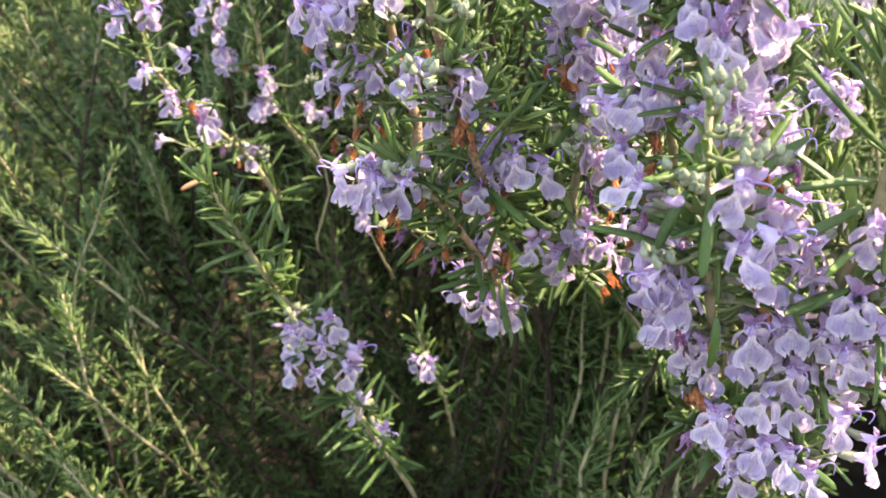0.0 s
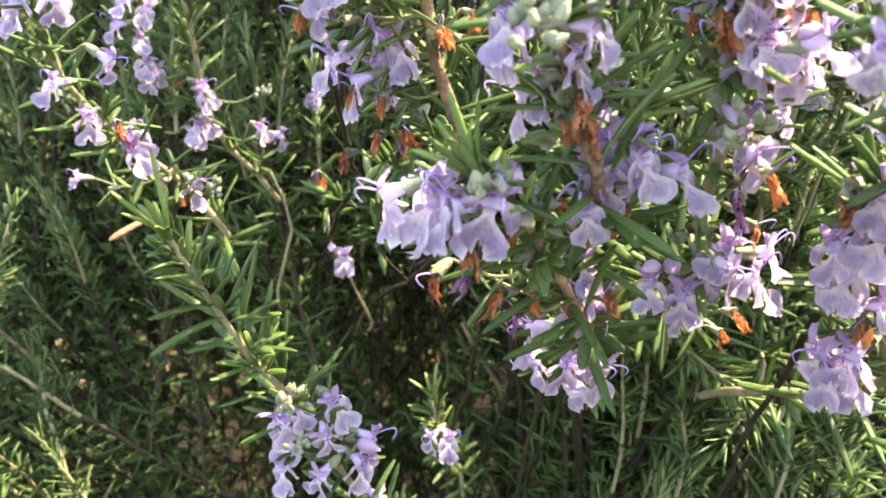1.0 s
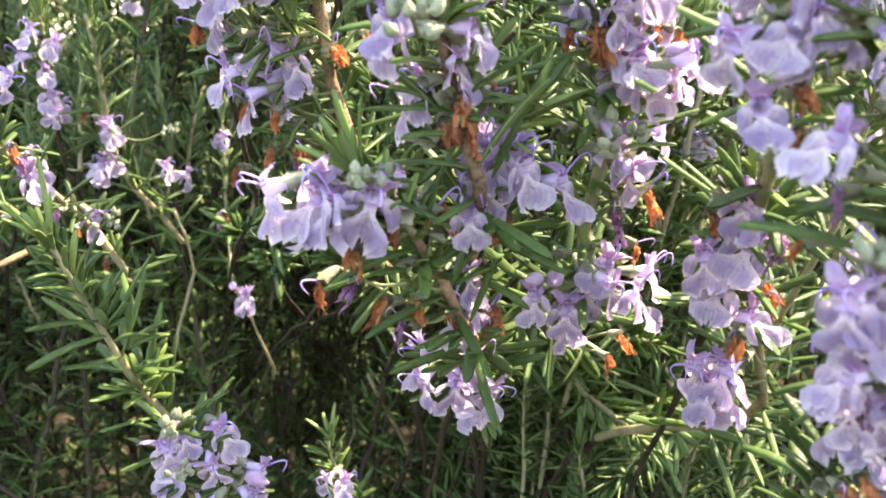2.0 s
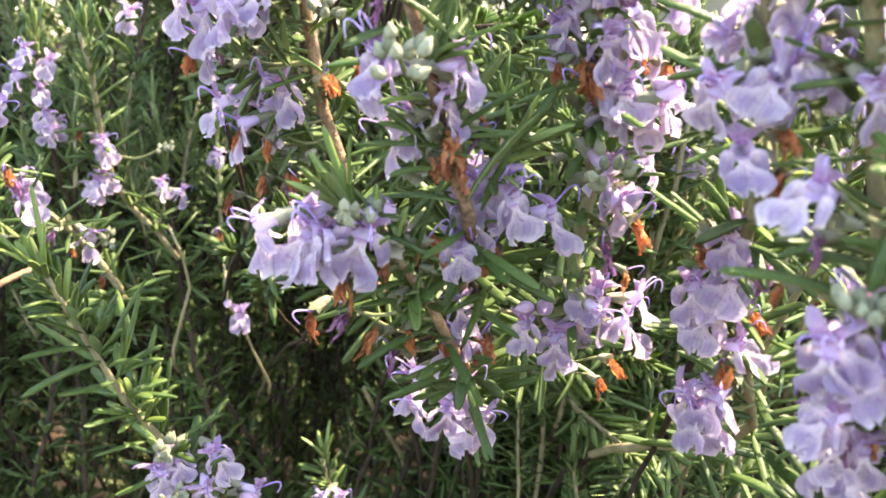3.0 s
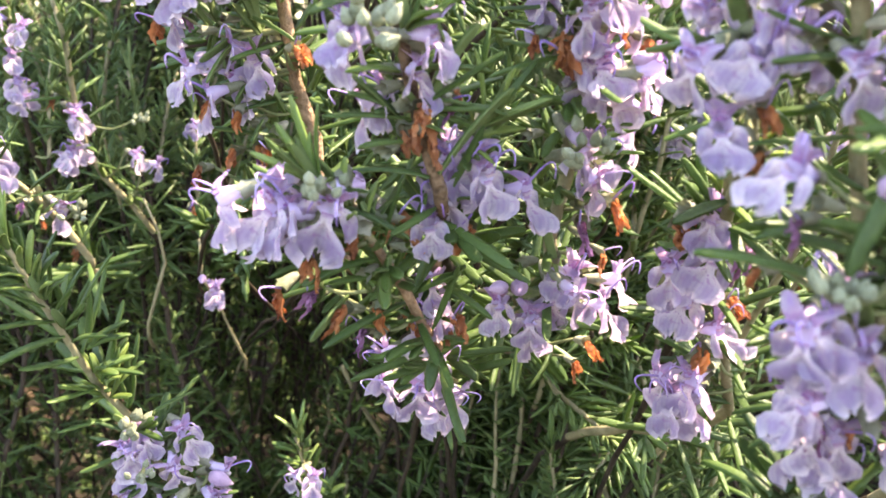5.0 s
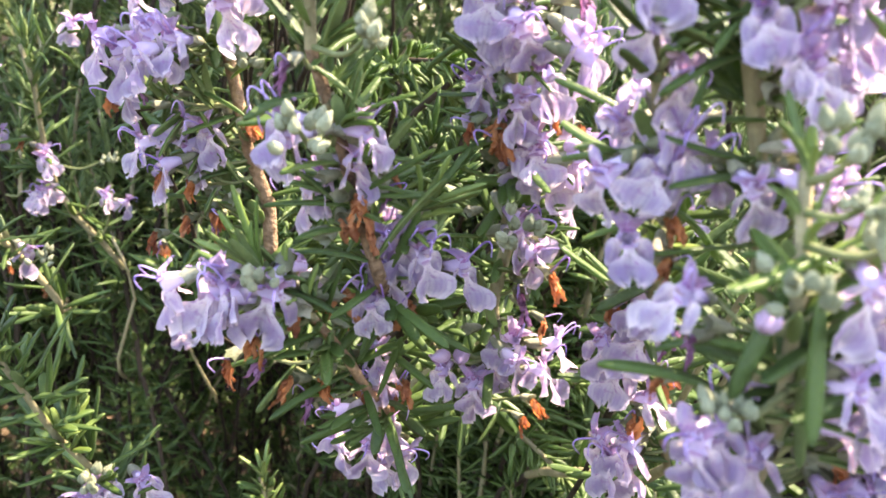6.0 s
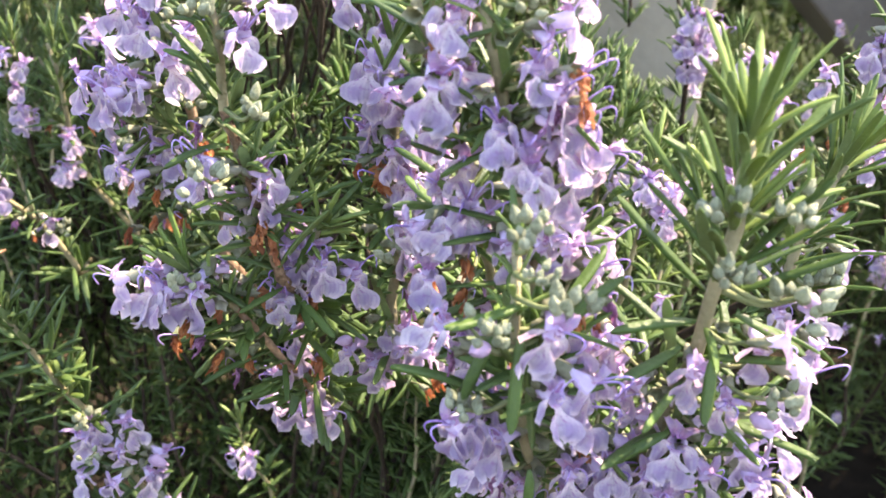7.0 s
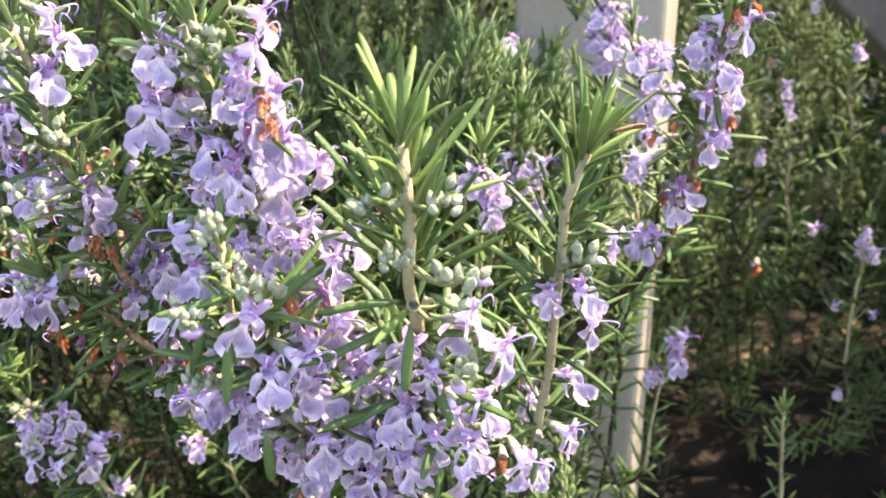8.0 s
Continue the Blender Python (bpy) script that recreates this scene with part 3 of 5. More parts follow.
# ---- the flowering branches, each with its blooms ----
stem_a = branch([(0.0595, 0.4550, 0.1000), (0.0444, 0.3850, 0.2702), (0.0214, 0.3200, 0.3904), (-0.0007, 0.2350, 0.4404), (-0.0061, 0.2290, 0.4643), (-0.0135, 0.2180, 0.4916), (-0.0119, 0.2100, 0.5180)],
    0.0018, leaf_from=0.75, tint="brown", label="tall brown rosemary stem with pale violet flowers and dark leaves")
blooms(stem_a, [
    ("o", -0.0228, 0.2220, 0.4758, -40, 1.14),
    ("o", -0.0154, 0.2200, 0.4737, 20, 1.14),
    ("o", -0.0240, 0.2220, 0.4668, -50, 1.14),
    ("w", -0.0197, 0.2220, 0.4656, -10, 1.14),
    ("w", -0.0204, 0.2240, 0.4583, -30, 1.14),
    ("w", -0.0086, 0.2180, 0.4775, 30, 1.14),
    ("w", -0.0147, 0.2250, 0.4593, 40, 1.14),
    ("o", -0.0290, 0.2150, 0.4866, -30, 1.25),
    ("o", -0.0225, 0.2130, 0.4884, 10, 1.25),
    ("o", -0.0302, 0.2260, 0.4806, -60, 1.14),
    ("w", -0.0327, 0.2260, 0.4801, -60, 1.14),
    ("b", -0.0100, 0.2120, 0.4902, 20, 1.14),
    ("o", -0.0260, 0.2050, 0.4873, -50, 1.14),
    ("o", -0.0214, 0.2050, 0.4899, 0, 1.14),
    ("o", -0.0272, 0.2150, 0.4958, -60, 1.14),
    ("o", -0.0194, 0.2050, 0.5019, -20, 1.14),
    ("o", -0.0123, 0.2000, 0.4953, 20, 1.25),
    ("o", -0.0091, 0.2000, 0.5001, 40, 1.14),
    ("o", -0.0158, 0.2000, 0.5104, -10, 1.14),
    ("b", -0.0038, 0.1950, 0.5117, 20, 1.14),
], 0.55)
stem_b = branch([(0.0690, 0.4100, 0.1000), (0.0549, 0.3400, 0.2779), (0.0327, 0.2750, 0.4059), (0.0113, 0.1900, 0.4559), (0.0073, 0.1860, 0.4678), (0.0003, 0.1810, 0.4876), (-0.0019, 0.1780, 0.5085), (-0.0040, 0.1750, 0.5159)],
    0.0014, leaf_from=0.78, tint="brown", label="slender rosemary stem with lilac flowers and rust-coloured spent blooms")
blooms(stem_b, [
    ("o", -0.0047, 0.1780, 0.4781, -50, 1.31),
    ("o", 0.0079, 0.1780, 0.4797, 30, 1.14),
    ("w", 0.0057, 0.1800, 0.4713, 0, 1.14),
    ("w", 0.0081, 0.1820, 0.4683, 30, 1.14),
    ("o", 0.0016, 0.1860, 0.4718, -40, 0.91),
    ("w", 0.0113, 0.1860, 0.4721, 40, 0.91),
    ("b", -0.0035, 0.1720, 0.4834, -20, 1.14),
    ("w", -0.0051, 0.1750, 0.4897, -40, 1.14),
    ("o", -0.0054, 0.1760, 0.4811, -40, 1.14),
    ("o", 0.0034, 0.1720, 0.5038, 30, 1.25),
    ("b", -0.0047, 0.1680, 0.5108, -20, 1.14),
    ("b", 0.0057, 0.1720, 0.4954, 30, 1.14),
    ("o", 0.0070, 0.1760, 0.5107, 40, 1.14),
], 0.5)
stem_pair = branch([(0.0718, 0.4250, 0.1000), (0.0580, 0.3550, 0.2644), (0.0361, 0.2900, 0.3789), (0.0148, 0.2050, 0.4289), (0.0104, 0.2000, 0.4360), (0.0045, 0.1930, 0.4460), (-0.0015, 0.1870, 0.4539), (-0.0070, 0.1840, 0.4609)],
    0.0011, leaf_from=0.80, tint="brown", label="low rosemary side stem ending in paired pale violet flowers")
blooms(stem_pair, [
    ("o", -0.0198, 0.1860, 0.4563, -60, 1.14),
    ("o", -0.0156, 0.1900, 0.4542, -30, 1.03),
    ("o", -0.0130, 0.1810, 0.4550, -20, 1.25),
    ("o", -0.0068, 0.1810, 0.4555, 20, 1.25),
    ("w", -0.0084, 0.1860, 0.4486, 0, 1.14),
    ("w", -0.0023, 0.1870, 0.4531, 30, 1.14),
    ("w", 0.0028, 0.1900, 0.4550, 30, 1.14),
    ("w", 0.0060, 0.1900, 0.4544, 40, 1.14),
    ("o", 0.0001, 0.1900, 0.4587, 10, 0.8),
    ("w", -0.0121, 0.2000, 0.4396, -40, 1.14),
    ("w", -0.0074, 0.2000, 0.4394, 0, 1.14),
    ("b", -0.0074, 0.1800, 0.4620, 0, 1.14),
    ("w", -0.0028, 0.1950, 0.4380, -20, 1.14),
    ("w", 0.0030, 0.1950, 0.4376, 10, 1.14),
], 0.3)
stem_c = branch([(0.0270, 0.4250, 0.1000), (0.0297, 0.3550, 0.2690), (0.0321, 0.2900, 0.3880), (0.0338, 0.2050, 0.4380), (0.0331, 0.2020, 0.4472), (0.0323, 0.1950, 0.4707), (0.0296, 0.1900, 0.4924), (0.0292, 0.1880, 0.5085), (0.0282, 0.1860, 0.5203)],
    0.0014, leaf_from=0.74, label="upright rosemary stem crowded with violet flowers and orange withered blooms")
blooms(stem_c, [
    ("o", 0.0337, 0.1920, 0.4633, 0, 1.14),
    ("o", 0.0360, 0.1920, 0.4587, 20, 1.14),
    ("w", 0.0411, 0.1930, 0.4560, 40, 1.14),
    ("w", 0.0364, 0.1940, 0.4521, 10, 1.14),
    ("o", 0.0337, 0.1960, 0.4423, -20, 1.14),
    ("o", 0.0365, 0.1960, 0.4387, 10, 1.14),
    ("o", 0.0441, 0.1980, 0.4358, 50, 1.14),
    ("w", 0.0460, 0.2100, 0.4259, 20, 1.14),
    ("o", 0.0294, 0.1840, 0.4837, -10, 1.14),
    ("o", 0.0335, 0.1850, 0.4768, 10, 1.14),
    ("p", 0.0390, 0.1840, 0.4804, 40, 1.14),
    ("o", 0.0429, 0.1880, 0.4743, 50, 1.03),
    ("w", 0.0358, 0.1860, 0.4856, 30, 1.14),
    ("w", 0.0276, 0.1870, 0.4816, -20, 1.14),
    ("o", 0.0444, 0.2000, 0.4693, 30, 0.91),
    ("o", 0.0255, 0.1900, 0.4881, -40, 1.03),
    ("o", 0.0392, 0.1800, 0.4905, 40, 1.25),
    ("o", 0.0239, 0.1980, 0.4363, -30, 1.03),
    ("o", 0.0294, 0.1980, 0.4333, 10, 1.03),
    ("p", 0.0264, 0.1960, 0.4424, 0, 1.14),
    ("p", 0.0229, 0.1960, 0.4425, -30, 1.14),
    ("b", 0.0309, 0.1880, 0.4679, 0, 1.14),
    ("o", 0.0243, 0.1850, 0.4987, -30, 1.14),
    ("o", 0.0299, 0.1820, 0.4941, 10, 1.14),
    ("o", 0.0377, 0.1800, 0.4929, 40, 1.14),
    ("o", 0.0343, 0.1860, 0.4766, 0, 1.14),
    ("o", 0.0427, 0.1830, 0.4766, 40, 1.14),
    ("w", 0.0380, 0.1840, 0.5022, 30, 1.14),
    ("w", 0.0278, 0.1860, 0.4794, -20, 1.14),
    ("o", 0.0200, 0.1860, 0.5114, -30, 1.14),
    ("o", 0.0269, 0.1850, 0.5050, 20, 1.14),
    ("w", 0.0430, 0.1900, 0.5133, 30, 1.14),
], 0.6)
stem_d = branch([(0.0739, 0.4350, 0.1000), (0.0603, 0.3650, 0.2603), (0.0385, 0.3000, 0.3705), (0.0173, 0.2150, 0.4205), (0.0139, 0.2050, 0.4384), (0.0137, 0.1960, 0.4527), (0.0132, 0.1920, 0.4636), (0.0163, 0.1880, 0.4694)],
    0.0011, leaf_from=0.78, tint="brown", label="thin rosemary stem with drooping mauve flowers at two levels")
blooms(stem_d, [
    ("o", 0.0124, 0.1880, 0.4607, -10, 1.25),
    ("o", 0.0097, 0.1880, 0.4519, -30, 1.14),
    ("w", 0.0151, 0.1900, 0.4524, 10, 1.14),
    ("o", 0.0179, 0.1860, 0.4598, 10, 1.25),
    ("o", 0.0248, 0.1880, 0.4572, 40, 1.03),
    ("o", 0.0127, 0.2000, 0.4398, 0, 0.91),
    ("o", 0.0116, 0.2000, 0.4331, -20, 1.03),
    ("w", 0.0173, 0.2000, 0.4346, 30, 1.14),
    ("o", 0.0086, 0.2130, 0.4157, -40, 1.14),
    ("o", 0.0134, 0.2110, 0.4157, 0, 1.14),
    ("o", 0.0208, 0.2140, 0.4130, 40, 1.03),
    ("w", 0.0154, 0.2160, 0.4190, 10, 0.8),
    ("o", 0.0086, 0.2220, 0.4187, -40, 0.91),
    ("w", 0.0090, 0.2000, 0.4355, 0, 0.91),
], 0.6)
stem_e = branch([(0.0563, 0.4250, 0.1000), (0.0620, 0.3550, 0.2560), (0.0669, 0.2900, 0.3620), (0.0704, 0.2050, 0.4120), (0.0584, 0.1900, 0.4382), (0.0520, 0.1820, 0.4549), (0.0481, 0.1720, 0.4670)],
    0.0012, leaf_from=0.76, label="rosemary stem with pale flowers, withered blooms and long leaves")
blooms(stem_e, [
    ("w", 0.0457, 0.1800, 0.4549, -40, 1.14),
    ("o", 0.0476, 0.1760, 0.4563, -10, 1.14),
    ("o", 0.0495, 0.1780, 0.4496, 0, 1.14),
    ("w", 0.0553, 0.1780, 0.4520, 40, 1.14),
    ("w", 0.0574, 0.1820, 0.4432, 30, 1.14),
    ("o", 0.0494, 0.1850, 0.4405, -40, 1.14),
    ("o", 0.0572, 0.1820, 0.4368, 40, 1.14),
    ("w", 0.0546, 0.1860, 0.4332, 0, 1.14),
    ("o", 0.0525, 0.1900, 0.4214, -40, 1.14),
    ("o", 0.0545, 0.1880, 0.4253, 10, 1.14),
], 0.6)
stem_f = branch([(0.0485, 0.3720, 0.1000), (0.0646, 0.2820, 0.1600), (0.0688, 0.2220, 0.3428), (0.0606, 0.1620, 0.4228), (0.0560, 0.1540, 0.4491), (0.0500, 0.1490, 0.4754), (0.0440, 0.1460, 0.4916), (0.0395, 0.1440, 0.5063), (0.0375, 0.1420, 0.5176)],
    0.0015, leaf_from=0.86, leaf=0.013, tuft=0.1, crown=8, label="flowering rosemary spike thickly set with bright violet-blue flowers")
blooms(stem_f, [
    ("o", 0.0395, 0.1370, 0.4975, -40, 1.0),
    ("o", 0.0425, 0.1360, 0.4945, -20, 0.95),
    ("o", 0.0447, 0.1350, 0.4925, 0, 1.05),
    ("o", 0.0490, 0.1370, 0.4955, 20, 1.05),
    ("o", 0.0520, 0.1390, 0.4975, 40, 1.05),
    ("o", 0.0500, 0.1380, 0.4905, 20, 1.0),
    ("o", 0.0483, 0.1370, 0.4998, 10, 1.0),
    ("o", 0.0520, 0.1410, 0.4930, 50, 1.0),
    ("o", 0.0492, 0.1400, 0.4848, 20, 0.95),
    ("o", 0.0485, 0.1410, 0.4800, 10, 0.95),
    ("o", 0.0502, 0.1380, 0.5042, 40, 0.95),
    ("w", 0.0487, 0.1350, 0.5068, 10, 1.1),
    ("w", 0.0500, 0.1350, 0.5032, 30, 0.9),
    ("w", 0.0462, 0.1370, 0.5015, 0, 0.9),
    ("o", 0.0490, 0.1380, 0.5120, 40, 0.95),
    ("o", 0.0450, 0.1390, 0.5095, 10, 0.8),
    ("o", 0.0435, 0.1370, 0.5060, 0, 0.85),
    ("o", 0.0477, 0.1360, 0.5025, 10, 0.9),
    ("o", 0.0495, 0.1390, 0.5170, 40, 0.9),
    ("p", 0.0448, 0.1370, 0.5012, 10, 0.7),
    ("b", 0.0415, 0.1400, 0.5168, 10, 0.9),
    ("o", 0.0440, 0.1420, 0.4794, -20, 1.0),
    ("o", 0.0520, 0.1420, 0.4790, 40, 1.0),
    ("o", 0.0584, 0.1440, 0.4754, 50, 1.0),
    ("o", 0.0590, 0.1450, 0.4684, 40, 1.0),
], 0.35)
stem_w = branch([(0.0620, 0.3900, 0.1000), (0.0700, 0.2900, 0.3000), (0.0660, 0.2200, 0.4200), (0.0490, 0.1730, 0.4620), (0.0415, 0.1590, 0.4780), (0.0370, 0.1540, 0.4900), (0.0325, 0.1500, 0.5050), (0.0300, 0.1480, 0.5150)],
    0.0012, leaf_from=0.86, leaf=0.012, tuft=0.1, crown=6, label="slim rosemary spike of large pale lilac flowers with a drooping lip")
blooms(stem_w, [
    ("o", 0.0300, 0.1410, 0.5020, -10, 1.2),
    ("o", 0.0318, 0.1420, 0.5115, 10, 1.0),
    ("w", 0.0300, 0.1430, 0.5085, -20, 0.8),
    ("w", 0.0345, 0.1450, 0.5060, 30, 0.7),
    ("o", 0.0365, 0.1490, 0.4900, 10, 1.0),
    ("o", 0.0335, 0.1510, 0.4960, -20, 0.9),
    ("o", 0.0345, 0.1480, 0.4805, -10, 1.05),
    ("o", 0.0382, 0.1470, 0.4835, 20, 1.0),
    ("o", 0.0300, 0.1520, 0.4785, -40, 1.0),
    ("o", 0.0420, 0.1480, 0.4815, 30, 0.9),
    ("o", 0.0327, 0.1480, 0.4723, -10, 1.0),
    ("w", 0.0390, 0.1500, 0.4752, 30, 1.0),
    ("o", 0.0349, 0.1560, 0.4840, -20, 1.0),
    ("p", 0.0350, 0.1470, 0.4955, 10, 0.8),
], 0.35)
stem_g = branch([(0.0299, 0.3500, 0.1000), (0.0436, 0.2600, 0.1600), (0.0600, 0.2000, 0.3587), (0.0525, 0.1500, 0.4387), (0.0475, 0.1370, 0.4549), (0.0437, 0.1320, 0.4664), (0.0419, 0.1300, 0.4775), (0.0418, 0.1310, 0.4855)],
    0.0011, leaf_from=0.94, leaf=0.008, crown=4, label="young rosemary shoot topped with furry grey-green flower buds")
blooms(stem_g, [
    ("b", 0.0424, 0.1290, 0.4884, 0, 1.2),
    ("b", 0.0480, 0.1280, 0.4800, 40, 1.2),
    ("b", 0.0365, 0.1270, 0.4768, -40, 1.1),
    ("b", 0.0440, 0.1290, 0.4830, 0, 0.9),
    ("p", 0.0372, 0.1270, 0.4722, -40, 1.0),
    ("o", 0.0450, 0.1250, 0.4730, 0, 0.95),
    ("o", 0.0490, 0.1260, 0.4625, 10, 1.05),
    ("o", 0.0362, 0.1340, 0.4535, -50, 1.1),
    ("o", 0.0390, 0.1340, 0.4550, -30, 1.0),
    ("o", 0.0430, 0.1340, 0.4515, -10, 1.1),
    ("b", 0.0365, 0.1340, 0.4612, -40, 0.9),
    ("o", 0.0314, 0.1350, 0.4705, -60, 1.0),
    ("w", 0.0350, 0.1370, 0.4660, -50, 0.8),
    ("o", 0.0410, 0.1410, 0.4440, -40, 0.95),
    ("o", 0.0532, 0.1310, 0.4580, 20, 1.0),
    ("o", 0.0532, 0.1340, 0.4690, 10, 1.05),
    ("o", 0.0560, 0.1330, 0.4650, 30, 0.95),
    ("w", 0.0570, 0.1340, 0.4760, 40, 1.0),
    ("w", 0.0520, 0.1330, 0.4745, 20, 0.8),
    ("w", 0.0455, 0.1430, 0.4420, 0, 0.9),
    ("o", 0.0565, 0.1350, 0.4545, 30, 1.0),
    ("o", 0.0628, 0.1380, 0.4560, 40, 1.0),
    ("o", 0.0470, 0.1450, 0.4380, -20, 0.95),
    ("o", 0.0508, 0.1450, 0.4370, 0, 0.95),
    ("o", 0.0560, 0.1370, 0.4440, 0, 1.0),
    ("o", 0.0598, 0.1380, 0.4440, 20, 1.0),
    ("w", 0.0580, 0.1400, 0.4490, 20, 0.9),
    ("o", 0.0640, 0.1400, 0.4480, 30, 1.0),
    ("o", 0.0531, 0.1480, 0.4316, -10, 1.0),
    ("o", 0.0523, 0.1400, 0.4255, 10, 1.0),
    ("o", 0.0567, 0.1400, 0.4180, 20, 1.0),
    ("o", 0.0593, 0.1480, 0.4184, 0, 1.0),
    ("o", 0.0626, 0.1500, 0.4069, 10, 1.0),
    ("w", 0.0518, 0.1500, 0.4168, 0, 1.0),
    ("w", 0.0509, 0.1450, 0.4290, 20, 1.0),
], 0.5)
for at, tip in (((0.0575, 0.1320, 0.4812), (0.0490, 0.1280, 0.4785)), ((0.0605, 0.1330, 0.4655), (0.0508, 0.1290, 0.4652)), ((0.0428, 0.1275, 0.4745), (0.0420, 0.1240, 0.4610)),
                ((0.0475, 0.1280, 0.4640), (0.0410, 0.1260, 0.4635)), ((0.0395, 0.1290, 0.4735), (0.0345, 0.1270, 0.4650)), ((0.0470, 0.1300, 0.4520), (0.0480, 0.1270, 0.4440))):
    side_leaf(stem_g, at, tip)
stem_h = branch([(0.0530, 0.3700, 0.1000), (0.0696, 0.2800, 0.1600), (0.0743, 0.2200, 0.3401), (0.0662, 0.1500, 0.4201), (0.0717, 0.1420, 0.4529), (0.0723, 0.1360, 0.4707), (0.0716, 0.1320, 0.4811), (0.0708, 0.1290, 0.4939), (0.0700, 0.1280, 0.5014)],
    0.0016, leaf_from=0.85, leaf=0.018, step=0.0055, tuft=0.12, crown=13, label="pale rosemary stem with a fresh leafy green tip above lilac flowers")
blooms(stem_h, [
    ("b", 0.0656, 0.1280, 0.4933, -40, 1.2),
    ("b", 0.0764, 0.1280, 0.4932, 40, 1.1),
    ("b", 0.0691, 0.1270, 0.4842, -20, 1.0),
    ("b", 0.0786, 0.1260, 0.4822, 30, 1.3),
    ("p", 0.0827, 0.1260, 0.4805, 40, 1.1),
    ("b", 0.0808, 0.1280, 0.4661, 30, 1.1),
    ("o", 0.0818, 0.1260, 0.4718, 40, 1.0),
    ("o", 0.0863, 0.1280, 0.4645, 50, 1.0),
    ("o", 0.0736, 0.1300, 0.4607, -10, 1.0),
    ("p", 0.0791, 0.1260, 0.4621, 20, 1.2),
    ("o", 0.0842, 0.1280, 0.4553, 30, 1.0),
    ("o", 0.0816, 0.1280, 0.4480, 10, 1.1),
    ("o", 0.0752, 0.1320, 0.4473, -10, 1.0),
    ("o", 0.0897, 0.1300, 0.4426, 40, 1.0),
    ("o", 0.0670, 0.1360, 0.4451, -30, 1.0),
    ("o", 0.0676, 0.1400, 0.4529, -20, 1.0),
    ("w", 0.0867, 0.1300, 0.4455, 20, 0.8),
    ("o", 0.0617, 0.1420, 0.4598, -30, 1.0),
    ("o", 0.0571, 0.1400, 0.4651, 0, 1.0),
    ("o", 0.0664, 0.1480, 0.4149, 0, 1.0),
    ("o", 0.0738, 0.1500, 0.4074, 10, 1.0),
    ("o", 0.0814, 0.1500, 0.4268, 30, 1.0),
    ("o", 0.0861, 0.1520, 0.4320, 40, 1.0),
    ("o", 0.0600, 0.1450, 0.4357, -10, 1.0),
    ("o", 0.0718, 0.1460, 0.4357, 10, 1.0),
    ("o", 0.0810, 0.1520, 0.4155, 20, 1.0),
    ("o", 0.0910, 0.1550, 0.4114, 30, 1.0),
    ("w", 0.0552, 0.1500, 0.4201, 0, 1.0),
    ("o", 0.0697, 0.1450, 0.4452, 0, 1.0),
    ("o", 0.0561, 0.1400, 0.4381, -20, 1.0),
    ("o", 0.0595, 0.1420, 0.4461, 0, 1.0),
    ("o", 0.0645, 0.1420, 0.4397, -10, 1.0),
    ("o", 0.0605, 0.1400, 0.4292, -30, 1.0),
    ("o", 0.0674, 0.1420, 0.4284, 10, 1.0),
    ("o", 0.0714, 0.1400, 0.4365, 20, 1.05),
    ("o", 0.0609, 0.1400, 0.4198, -20, 1.0),
    ("o", 0.0669, 0.1410, 0.4170, 0, 1.0),
    ("o", 0.0734, 0.1420, 0.4116, 10, 1.0),
    ("o", 0.0749, 0.1380, 0.4399, 40, 1.0),
    ("w", 0.0626, 0.1430, 0.4414, 0, 1.0),
    ("o", 0.0821, 0.1380, 0.4184, 40, 1.0),
    ("o", 0.0760, 0.1410, 0.4246, 20, 1.0),
    ("o", 0.0638, 0.1380, 0.4595, -20, 1.0),
    ("o", 0.0696, 0.1330, 0.4639, -10, 1.0),
    ("o", 0.0626, 0.1370, 0.4458, -20, 1.0),
    ("o", 0.0695, 0.1320, 0.4518, 0, 1.0),
    ("o", 0.0714, 0.1330, 0.4412, 0, 1.0),
    ("o", 0.0788, 0.1290, 0.4533, 10, 1.0),
    ("o", 0.0634, 0.1380, 0.4359, -20, 1.0),
], 0.15)
for at, tip in (((0.0695, 0.1330, 0.4745), (0.0570, 0.1300, 0.4760)), ((0.0680, 0.1330, 0.4705), (0.0590, 0.1300, 0.4660)), ((0.0712, 0.1290, 0.4715), (0.0700, 0.1250, 0.4620)),
                ((0.0745, 0.1310, 0.4765), (0.0850, 0.1280, 0.4725)), ((0.0690, 0.1340, 0.4560), (0.0600, 0.1310, 0.4545))):
    side_leaf(stem_h, at, tip)
for at, count in (((0.0706, 0.1295, 0.4945), 7), ((0.0710, 0.1305, 0.4885), 7), ((0.0718, 0.1330, 0.4800), 6)):
    fresh_tuft(stem_h, at, (0.0, -0.1, 1.0), count, 0.018, YOUNG + LEAVES)
stem_i = branch([(0.0799, 0.3960, 0.1000), (0.0999, 0.3060, 0.1600), (0.1068, 0.2460, 0.3401), (0.0998, 0.1760, 0.4201), (0.1017, 0.1680, 0.4466), (0.1019, 0.1650, 0.4739), (0.1034, 0.1630, 0.4848), (0.1052, 0.1610, 0.4929)],
    0.0014, leaf_from=0.87, leaf=0.018, step=0.0055, tuft=0.12, crown=13, label="leaning rosemary shoot with a bright green leafy tip and pinkish buds")
